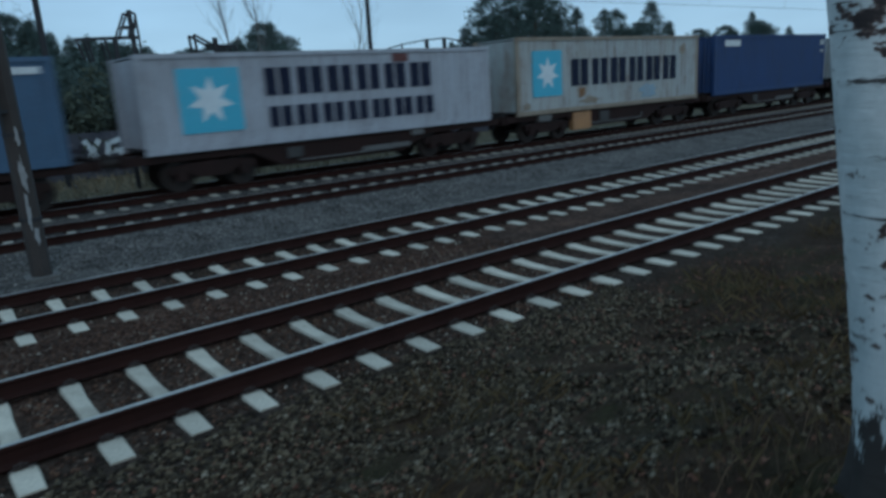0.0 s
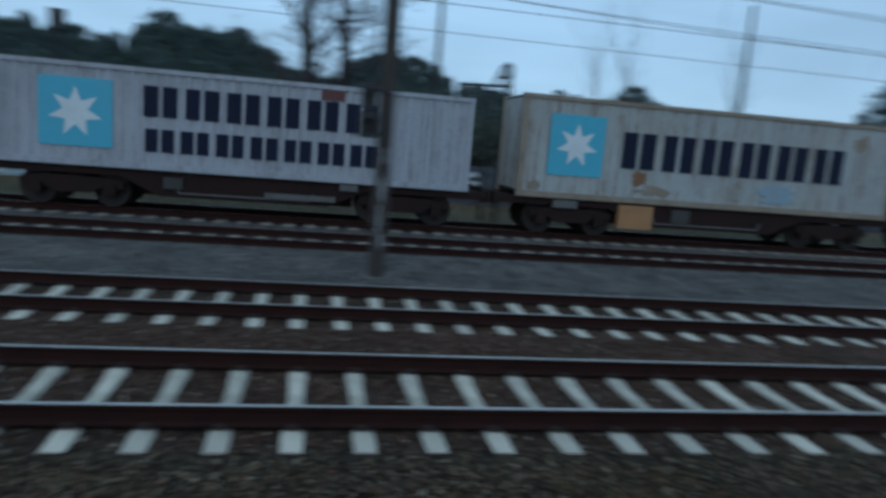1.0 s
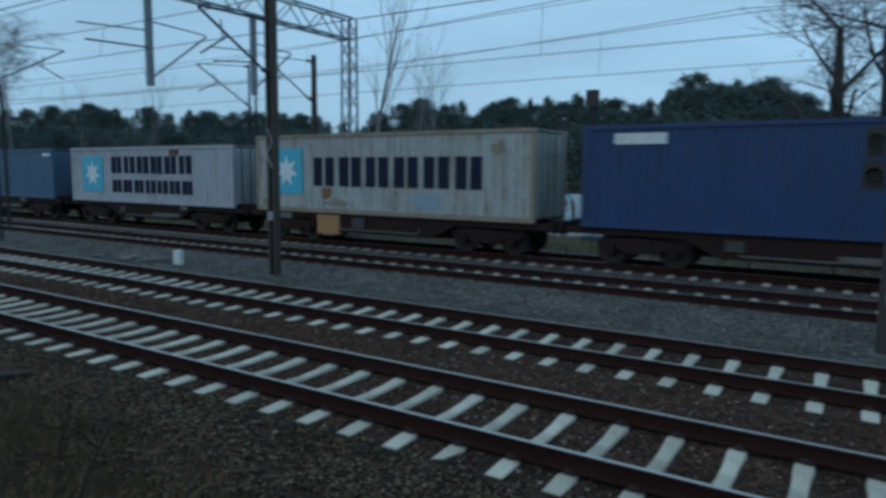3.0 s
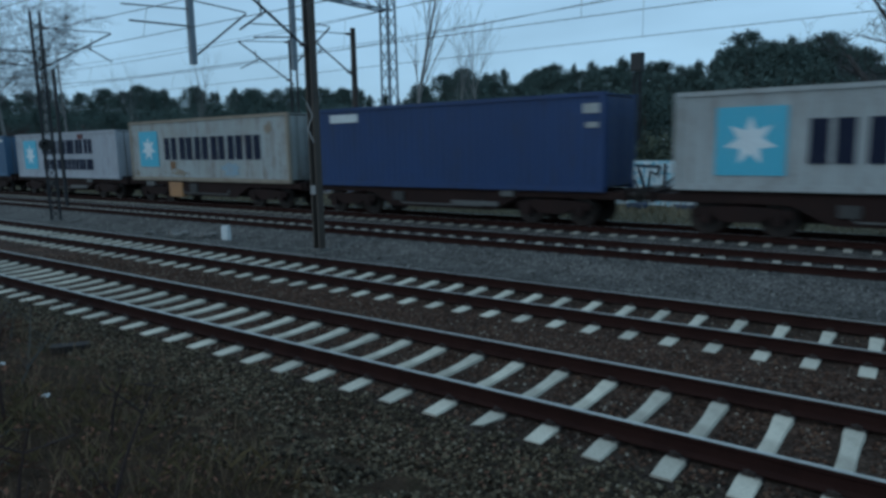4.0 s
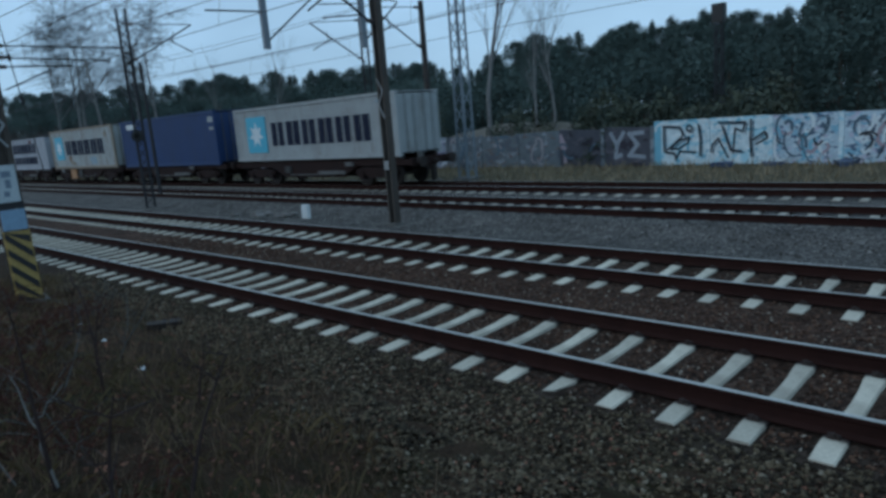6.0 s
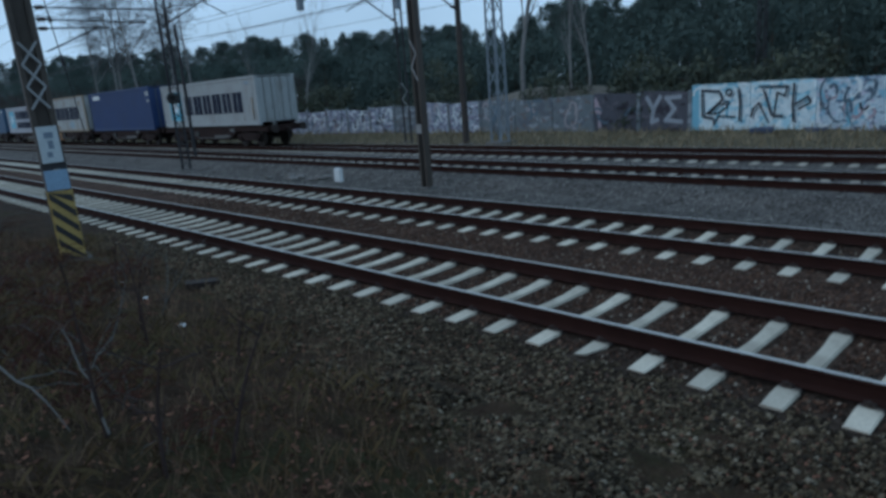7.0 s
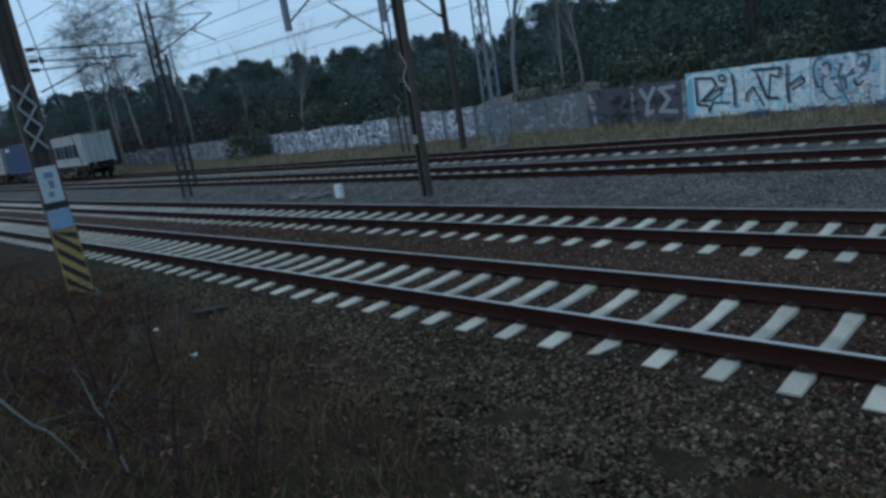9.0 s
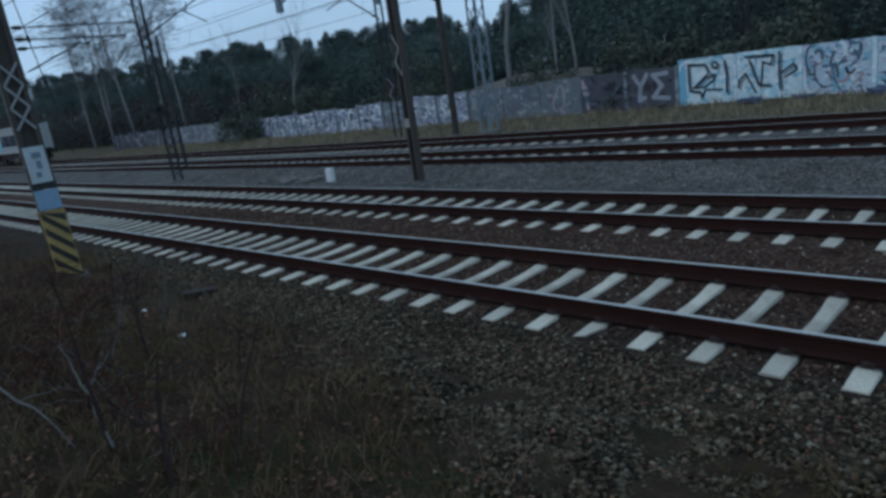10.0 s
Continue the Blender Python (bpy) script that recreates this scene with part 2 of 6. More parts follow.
def ground_material():
    mt, nt, bsdf, co = surface("ground_mixed")
    sep = nt.nodes.new("ShaderNodeSeparateXYZ")
    nt.links.new(co, sep.inputs[0])
    x, y = sep.outputs[0], sep.outputs[1]
    vor = nt.nodes.new("ShaderNodeTexVoronoi")
    vor.inputs["Scale"].default_value = 22
    nt.links.new(co, vor.inputs["Vector"])
    pebble = ramp_between(nt, vor.outputs["Color"], (0.35, 0.35, 0.35), (1.5, 1.5, 1.5), 0.2, 0.9)
    broad = noise_of(nt, co, 0.45, 5, 0.65)
    mid = noise_of(nt, co, 3.0, 4, 0.65)
    fine = noise_of(nt, co, 28, 4, 0.75)
    # grey ballast, rust-brown between the near tracks
    rusty = maths(nt, "SUBTRACT", 1.0, maths(nt, "MULTIPLY", maths(nt, "ABSOLUTE", maths(nt, "SUBTRACT", y, 3.2)), 0.30), True)
    rusty = maths(nt, "MULTIPLY", rusty, ramp_between(nt, broad, (0.4, 0.4, 0.4), (1, 1, 1)))
    ballast = mixed(nt, rusty, (0.050, 0.038, 0.030), (0.100, 0.057, 0.041))
    clean = maths(nt, "MULTIPLY", maths(nt, "SUBTRACT", y, 6.2), 0.9, True)
    ballast = mixed(nt, clean, ballast, (0.130, 0.124, 0.116))
    ballast = mixed(nt, 0.9, ballast, ramp_between(nt, noise_of(nt, co, 1.3, 5, 0.7), (0.62, 0.60, 0.60), (1.28, 1.24, 1.22), 0.35, 0.65), "MULTIPLY")
    ballast = mixed(nt, 0.9, ballast, pebble, "MULTIPLY")
    # earth with leaf litter, moss and grass
    earth = ramp_between(nt, mid, (0.022, 0.0135, 0.009), (0.066, 0.042, 0.027), 0.3, 0.7)
    moss = ramp_between(nt, noise_of(nt, co, 0.9, 4, 0.7), (0, 0, 0), (1, 1, 1), 0.5, 0.66)
    earth = mixed(nt, moss, earth, (0.036, 0.034, 0.016))
    earth = mixed(nt, 0.9, earth, ramp_between(nt, fine, (0.4, 0.4, 0.4), (1.6, 1.6, 1.6), 0.25, 0.75), "MULTIPLY")
    # the edge of the ballast wanders
    edge = maths(nt, "ADD", maths(nt, "ADD", y, 0.6), maths(nt, "MULTIPLY", maths(nt, "SUBTRACT", broad, 0.5), 3.0))
    edge = maths(nt, "ADD", edge, maths(nt, "MULTIPLY", maths(nt, "SUBTRACT", mid, 0.5), 1.2))
    near = maths(nt, "MULTIPLY", edge, 1.6, True)
    col = mixed(nt, near, earth, ballast)
    # dry grass beyond the far track
    grass = ramp_between(nt, mid, (0.070, 0.062, 0.040), (0.16, 0.13, 0.085), 0.3, 0.7)
    grass = mixed(nt, 0.9, grass, ramp_between(nt, fine, (0.5, 0.5, 0.5), (1.5, 1.5, 1.5), 0.25, 0.75), "MULTIPLY")
    far = maths(nt, "MULTIPLY", maths(nt, "ADD", maths(nt, "SUBTRACT", y, 17.0), maths(nt, "MULTIPLY", maths(nt, "SUBTRACT", mid, 0.5), 1.5)), 1.5, True)
    col = mixed(nt, far, col, grass)
    wood = maths(nt, "MULTIPLY", maths(nt, "SUBTRACT", y, 26.0), 0.3, True)
    col = mixed(nt, wood, col, (0.03, 0.032, 0.016))
    nt.links.new(col, bsdf.inputs["Base Color"])
    bsdf.inputs["Roughness"].default_value = 0.95
    bsdf.inputs["Specular IOR Level"].default_value = 0.08
    bumped(nt, bsdf, maths(nt, "ADD", fine, vor.outputs["Distance"]), 0.9, 0.03)
    return mt


M_ground = ground_material()


# ---------------------------------------------------------------- ground
def height(x, y):
    keys = ((-400, 2.5), (-30, 1.7), (-7, 1.3), (-5.2, 1.08), (-4.2, 0.82), (-2.6, 0.36), (-1.3, 0.03), (-0.3, -0.025), (0.3, -0.03), (1.3, -0.06), (2.3, -0.03), (2.7, -0.025), (3.6, -0.10), (4.0, -0.115), (4.4, -0.12), (5.25, -0.15), (6.1, -0.12), (6.6, -0.12),
            (7.3, -0.17), (8.4, -0.14), (9.0, 0.03), (9.6, 0.03), (9.9, -0.05), (11.5, -0.05), (13.2, -0.03), (16.2, -0.06), (17.5, -0.12), (24, -0.1), (30, 0.3), (60, 1.2), (120, 2.0), (3000, 2.0))
    z = np.interp(y, [k[0] for k in keys], [k[1] for k in keys])
    rough = 0.035 if y > -1 else 0.11
    if y > 16.5:
        rough = 0.07
    if -0.6 < y < 6.6 or 9.0 < y < 16.3:
        rough = 0.012
    return z + rough * (noise.noise((x * 0.9, y * 0.9, 0)) + 0.6 * noise.noise((x * 2.7, y * 2.7, 3)))


def make_ground():
    far = [45, 60, 85, 130, 220, 400, 900, 2500]
    xs = [-v for v in reversed(far)] + list(np.arange(-36, 36.01, 0.45)) + far
    ys = [-400, -120, -50, -25, -16, -11] + list(np.arange(-9, 27.01, 0.3)) + [30, 36, 45, 60, 90, 130, 250, 600, 2500]
    s = Shape()
    pts = [(x, y, height(x, y)) for y in ys for x in xs]
    n = len(xs)
    faces = [(j * n + i, j * n + i + 1, (j + 1) * n + i + 1, (j + 1) * n + i) for j in range(len(ys) - 1) for i in range(n - 1)]
    s.poly(pts, faces)
    ob = new("ground", s.mesh("ground", M_ground, smooth=True))
    return tagged(ob, "dark ballast, leaf litter and dry grass beside the railway", "ground", kind="structure")


make_ground()

# ---------------------------------------------------------------- railway tracks
# centre line, first sleeper, sleeper spacing, concrete, level
TRACKS = ((1.3, -0.035, 0.608, M_concrete, 0.0), (5.25, -0.128, 0.6025, M_concrete, -0.09), (10.7, 0.55, 0.6, M_concrete_old, 0.0), (14.8, 0.43, 0.6, M_concrete_old, 0.0))
GAUGE = 0.7535
RAIL = ((-0.075, 0.0), (0.075, 0.0), (0.075, 0.012), (0.012, 0.035), (0.009, 0.125), (0.036, 0.140), (0.036, 0.166), (0.028, 0.174),
        (-0.028, 0.174), (-0.036, 0.166), (-0.036, 0.140), (-0.009, 0.125), (-0.012, 0.035), (-0.075, 0.012))


def sleeper_shape(s=None, x=0.0, chip=False):
    """A pre-stressed concrete sleeper: wide heads, a lower and narrower waist."""
    s = s or Shape()
    ring = ((-1.27, 0.092, -0.012), (-0.95, 0.096, 0.0), (-0.55, 0.090, 0.0), (-0.28, 0.076, -0.020), (0, 0.073, -0.026),
            (0.28, 0.076, -0.020), (0.55, 0.090, 0.0), (0.95, 0.096, 0.0), (1.27, 0.092, -0.012))
    pts = []
    for y, w, z in ring:
        pts += [(x - w - 0.035, y, -0.16), (x - w, y, z - 0.012), (x - w + 0.012, y, z), (x + w - 0.012, y, z), (x + w, y, z - 0.012), (x + w + 0.035, y, -0.16)]
    if chip:
        pts[3] = (x + 0.015, -1.22, -0.012)
        pts[4] = (x + 0.05, -1.10, -0.04)
        pts[5] = (x + 0.08, -1.10, -0.16)
    n = len(ring)
    faces = [(6 * j + i, 6 * j + 6 + i, 6 * j + 7 + i, 6 * j + 1 + i) for j in range(n - 1) for i in range(5)]
    faces += [(0, 1, 2, 3, 4, 5), tuple(6 * n - 6 + i for i in (5, 4, 3, 2, 1, 0))]
    return s.poly(pts, faces)


def clip_shape():
    s = Shape()
    for side in (-1, 1):
        s.box(-0.05, 0.05, side * 0.105 - 0.03, side * 0.105 + 0.03, 0.0, 0.018, 0.006)
        s.tube((-0.045, side * 0.10, 0.03), (0.045, side * 0.13, 0.036), 0.012, n=5)
        s.tube((0.0, side * 0.13, 0.02), (0.0, side * 0.13, 0.055), 0.016, n=6)
    return s


def make_tracks():
    plain = {}
    chipped = sleeper_shape(chip=True).mesh("sleeper", M_concrete)
    clip = clip_shape().mesh("rail_clip", M_clip)
    for n, (yc, phase, pitch, mt, zt) in enumerate(TRACKS):
        if mt.name not in plain:
            plain[mt.name] = sleeper_shape().mesh("sleeper", mt)
        track = thing("railway_track", pose(0, yc, zt), "railway track of rusty steel rails on pale concrete sleepers", "track", "tracks", "structure")
        for side in (-1, 1):
            s = Shape()
            s.along_x([(side * GAUGE + y, z) for y, z in RAIL], -320, 320)
            for i, f in enumerate(s.f):
                if i == 7:
                    s.m[i] = 1
            part("rail", s, (M_rail_side, M_rail_top), track, "rusty steel rail with a worn bright head")
        lo, hi = ((-95, 30) if n < 2 else (-75, 35))
        rest = Shape()
        for k in range(-400, 300):
            x = pitch * k + phase
            if lo <= k <= hi:
                me = chipped if (n == 0 and k == 0) else plain[mt.name]
                ob = part("sleeper", me, mt, track)
                ob.location = (x, 0, 0)
                ob.rotation_euler = (0, 0, 0.012 + random.uniform(-0.012, 0.012))
                if n < 2 and -26 <= k <= 16:
                    for side in (-1, 1):
                        cl = part("rail_clip", clip, M_clip, track)
                        cl.location = (x, side * GAUGE, 0.0)
            elif -260 < k < 200:
                sleeper_shape(rest, x)
        part("distant_sleepers", rest, mt, track, "pale concrete sleepers far along the line")
        tagged(track.children[-1], kind="stuff")


make_tracks()

# ---------------------------------------------------------------- masts and overhead line


def laced_mast(x, y, z0, z1, w, d, body, lace, label, gap=0.45, lace_from=0.0, lace_to=99.0, lean=0.0, turn=0.0, crossed=False):
    """Two channels joined by zigzag lacing, on a concrete foot."""
    mast = thing("catenary_mast", pose(x, y, z0, 0, lean, turn), label, "mast", "overhead line masts")
    h = z1 - z0
    for side in (-1, 1):
        s = Shape()
        c = side * w / 2
        s.box(min(c, c - side * w * 0.24), max(c, c - side * w * 0.24), -d / 2, d / 2, 0, h, 0.01)
        part("channel", s, body, mast)
    n = 0
    z = 0.15
    while z + gap < h:
        if lace_from <= z <= lace_to:
            sx = 1 if n % 2 else -1
            s = Shape()
            s.bar((-sx * w * 0.36, -d / 2 - 0.014, z), (sx * w * 0.36, -d / 2 - 0.014, z + gap), 0.014, 0.038)
            part("lacing_bar", s, lace, mast)
            if crossed:
                part("lacing_bar", Shape().bar((sx * w * 0.36, -d / 2 - 0.032, z), (-sx * w * 0.36, -d / 2 - 0.032, z + gap), 0.014, 0.035), lace, mast)
        s = Shape()
        s.bar((-w * 0.4, d / 2 + 0.008, z), (w * 0.4, d / 2 + 0.008, z + gap), 0.05, 0.012)
        part("lacing_bar", s, body, mast)
        n += 1
        z += gap
    s = Shape()
    s.box(-w * 0.75, w * 0.75, -d * 0.9, d * 0.9, -0.5, 0.07, 0.05)
    part("foot", s, M_foot, mast, "concrete foot")
    return mast


def stain(parent, name, x, z, rx, rz, y, mt, label, seed):
    """A ragged patch of worn or rusted paint lying on a face that looks towards -y."""
    rnd = random.Random(seed)
    n = 18
    pts = []
    for i in range(n):
        w, k = 2 * math.pi * i / n, rnd.uniform(0.45, 1.15)
        pts.append((x + rx * k * math.cos(w), y, z + rz * k * math.sin(w)))
    s = Shape().poly(pts + [(u, y + 0.02, v) for u, _, v in pts] + [(x, y, z)], [(2 * n, i, (i + 1) % n) for i in range(n)] + [(i, n + i, n + (i + 1) % n, (i + 1) % n) for i in range(n)])
    part(name, s, mt, parent, label)


def solid_mast(x, y, z0, z1, w, top, body, label, sides=8, lean=0.0):
    mast = thing("catenary_mast", pose(x, y, z0, 0, lean, 0), label, "mast", "overhead line masts")
    s = Shape()
    s.tube((0, 0, -0.4), (0, 0, z1 - z0), w / 2, top / 2, sides)
    part("pole", s, body, mast)
    s = Shape()
    for z in (1.0, 2.4, 4.6, 6.3):
        if z < z1 - z0:
            s = Shape()
            r = (w + (top - w) * z / (z1 - z0)) / 2 + 0.012
            s.tube((0, 0, z), (0, 0, z + 0.06), r, r, sides)
            part("band", s, M_mast_dark, mast)
    s = Shape()
    s.box(-w * 0.8, w * 0.8, -w * 0.8, w * 0.8, -0.5, 0.05, 0.06)
    part("foot", s, M_foot, mast, "concrete foot")
    return mast


def lattice_mast(x, y, z0, z1, w, top, body, label, gap=0.6, lean=0.0, bars=0.05):
    """Four angle legs with crossed bracing on every face."""
    mast = thing("lattice_mast", pose(x, y, z0, 0, lean, 0), label, "mast", "overhead line masts")
    h = z1 - z0

    def corner(i, z):
        k = (w + (top - w) * z / h) / 2
        sx, sy = ((-1, -1), (1, -1), (1, 1), (-1, 1))[i % 4]
        return (sx * k, sy * k, z)

    for i in range(4):
        s = Shape()
        s.bar(corner(i, -0.2), corner(i, h), bars * 1.3, bars * 1.3)
        part("leg", s, body, mast)
    for i in range(4):
        z, n = 0.1, 0
        while z + gap < h:
            a, b = (i, i + 1) if n % 2 else (i + 1, i)
            part("brace", Shape().bar(corner(a, z), corner(b, z + gap), bars * 0.7, bars * 0.35), body, mast)
            if n % 3 == 0:
                part("brace", Shape().bar(corner(i, z), corner(i + 1, z), bars * 0.7, bars * 0.35), body, mast)
            z += gap
            n += 1
    s = Shape()
    s.box(-w * 0.8, w * 0.8, -w * 0.8, w * 0.8, -0.5, 0.1, 0.05)
    part("foot", s, M_foot, mast, "concrete foot")
    return mast


def cantilever(mast, root_z, tip_dy, tip_z, stay_z, body, turn=0.0):
    """A bracket on a mast: horizontal stay, raking tube, insulators and a registration arm, square to the track."""
    sx, cy = math.sin(radians(turn)), math.cos(radians(turn))

    def at(y, z):
        return (sx * y, cy * y, z)

    part("bracket_tube", Shape().tube(at(0, root_z), at(tip_dy, tip_z), 0.035, n=6), body, mast)
    part("stay", Shape().tube(at(0, stay_z), at(tip_dy * 0.98, tip_z + 0.02), 0.022, n=6), body, mast)
    mid = tip_dy * 0.62
    zmid = root_z + (tip_z - root_z) * 0.62
    s = Shape()
    s.tube(at(mid, zmid), at(tip_dy * 0.98, zmid - 0.55), 0.025, n=6)
    s.tube(at(mid * 1.1, zmid - 0.15), at(mid * 1.15, zmid + 0.35), 0.02, n=6)
    part("registration_arm", s, body, mast)
    for k, z in ((0.12, root_z + (tip_z - root_z) * 0.12), (0.12, stay_z + (tip_z - stay_z) * 0.12)):
        s = Shape()
        for i in range(5):
            y = tip_dy * (k - 0.06 + 0.02 * i)
            s.tube(at(y, z), at(y + 0.025 * (1 if tip_dy > 0 else -1), z), 0.065, 0.045, 8)
        part("insulator", s, M_insulator, mast, "brown ribbed insulator")


def hang_signal(mast):
    s = Shape()
    s.box(-0.52, -0.20, -0.46, -0.24, 2.72, 3.20, 0.03)
    s.box(-0.50, -0.22, -0.42, -0.26, 3.24, 3.72, 0.03)
    head = part("signal_head", s, M_black, mast, "black two-lamp signal head with hoods")
    for z in (2.96, 3.48):
        part("lamp_hood", Shape().tube((-0.36, -0.46, z), (-0.36, -0.62, z + 0.02), 0.10, 0.11, 10, caps=False), M_black, head)
    s = Shape()
    s.bar((-0.36, -0.34, 2.8), (0.0, -0.1, 2.8), 0.05, 0.05)
    s.bar((-0.36, -0.34, 3.6), (0.0, -0.1, 3.6), 0.05, 0.05)
    s.tube((-0.3, -0.2, 3.6), (-0.3, -0.15, 8.0), 0.015, n=5)
    part("signal_bracket", s, M_mast_dark, mast)


mast_a = solid_mast(3.65, 7.9, -0.17, 9.4, 0.33, 0.25, M_mast_brown, "weathered brown concrete mast with a black signal head", 8)
hang_signal(mast_a)
for i, (x, z, rx, rz) in enumerate(((0.0, 1.75, 0.06, 0.34), (-0.03, 1.15, 0.05, 0.3), (0.03, 0.75, 0.04, 0.18), (0.02, 2.4, 0.035, 0.2))):
    stain(mast_a, "bare_patch", x, z, rx, rz, -0.166, M_lacing, "pale patch where the coating has flaked off", 70 + i)

mast_b = laced_mast(-10.64, 7.9, -0.17, 9.2, 0.28, 0.22, M_mast, M_lacing, "brown steel mast with sky-lit pale zigzag lacing beside the ballast", 0.36, 2.9, 4.0)
cantilever(mast_b, 5.45, -2.3, 6.85, 6.95, M_mast_dark)
part("marker_plate", Shape().box(-0.1, 0.1, -0.145, -0.128, 1.6, 1.85, 0.01), M_lacing, mast_b, "small pale marker plate")

mast_lat = laced_mast(-26.6, 7.9, -0.17, 8.35, 0.44, 0.12, M_mast_dark, M_mast_dark, "dark steel laced mast with a bracket over the track", 0.42, turn=66, crossed=True)
lamp = part("signal_head", Shape().tube((-0.1, -0.42, 3.2), (-0.1, -0.28, 3.2), 0.26, 0.26, 14).box(-0.16, -0.04, -0.28, -0.1, 3.1, 3.3), M_black, mast_lat, "round black signal head on a short arm")
part("lamp_hood", Shape().tube((-0.1, -0.42, 3.2), (-0.1, -0.6, 3.22), 0.10, 0.11, 10, caps=False), M_black, lamp)
cantilever(mast_lat, 6.25, 3.1, 8.0, 7.9, M_mast_dark, turn=66)
mast_c = laced_mast(-23.7, 18.8, -0.12, 8.1, 0.42, 0.12, M_mast_dark, M_lacing, "dark steel mast with sky-lit pale zigzag lacing behind the far track", 0.42, 1.3, 3.0, turn=49)
cantilever(mast_c, 6.0, -3.3, 7.8, 8.1, M_mast_dark, turn=49)
mast_d = solid_mast(-18.9, 18.2, -0.12, 8.05, 0.34, 0.24, M_mast_brown, "slender brown concrete mast behind the far track", 8)
cantilever(mast_d, 6.0, -3.0, 7.7, 7.9, M_mast_dark)
mast_e2 = solid_mast(-30.6, 10.2, -0.12, 6.6, 0.2, 0.14, M_mast_dark, "slender dark mast between the tracks", 8)


def make_portal():
    """A portal of lattice legs and a lattice beam over all tracks, with drop posts."""
    x = -16.6
    portal = thing("catenary_portal", pose(x, 0, 0), "blue-grey steel lattice portal spanning the tracks", "portal")
    y0, y1, zb, zt = -3.4, 18.0, 8.47, 9.37
    for yl in (y1, y0):
        g = height(x, yl)
        for sx in (-0.22, 0.22):
            for sy in (-0.22, 0.22):
                s = Shape()
                s.bar((sx * 1.25, yl + sy * 1.25, g - 0.1), (sx, yl + sy, zt), 0.085, 0.085)
                part("leg", s, M_mast_blue, portal)
        for face in range(4):
            z, n = 0.2, 0
            while z + 0.75 < zt:
                a, b = ((-0.25, -0.25), (0.25, -0.25), (0.25, 0.25), (-0.25, 0.25))[face], ((0.25, -0.25), (0.25, 0.25), (-0.25, 0.25), (-0.25, -0.25))[face]
                if n % 2:
                    a, b = b, a
                part("brace", Shape().bar((a[0], yl + a[1], z), (b[0], yl + b[1], z + 0.75), 0.05, 0.02), M_mast_blue, portal)
                z += 0.75
                n += 1
        s = Shape()
        s.box(-0.5, 0.5, yl - 0.5, yl + 0.5, g - 0.4, g + 0.15, 0.06)
        part("foot", s, M_foot, portal, "concrete foot")
    for sx in (-0.22, 0.22):
        for z in (zb, zt):
            s = Shape()
            s.bar((sx, y0, z), (sx, y1, z), 0.075, 0.075)
            part("chord", s, M_mast_blue, portal)
    for sx in (-0.22, 0.22):
        y, n = y0, 0
        while y + 0.9 <= y1 + 0.01:
            za, zc = (zb, zt) if n % 2 else (zt, zb)
            part("web_bar", Shape().bar((sx, y, za), (sx, y + 0.9, zc), 0.045, 0.03), M_mast_blue, portal)
            y += 0.9
            n += 1
    y = y0
    while y < y1:
        part("web_bar", Shape().bar((-0.22, y, zb), (0.22, y + 0.9, zb), 0.04, 0.03), M_mast_blue, portal)
        y += 0.9
    for yd, zlow, arm in ((8.3, 5.47, 2.2), (12.6, 5.6, 1.9)):
        s = Shape()
        s.box(-0.1, 0.1, yd - 0.1, yd + 0.1, zlow, zb, 0.02)
        post = part("drop_post", s, M_mast_blue, portal, "grey drop post")
        s = Shape()
        s.tube((0, yd, zlow + 0.2), (0, yd + arm, 7.35), 0.032, n=6)
        s.tube((0, yd, 7.5), (0, yd + arm, 7.4), 0.022, n=6)
        s.tube((0, yd, 7.2), (0, yd - arm * 1.05, 7.05), 0.022, n=6)
        s.tube((0, yd, zlow + 1.2), (0, yd - arm * 0.95, 6.6), 0.03, n=6)
        part("bracket_tube", s, M_mast_dark, post)


make_portal()


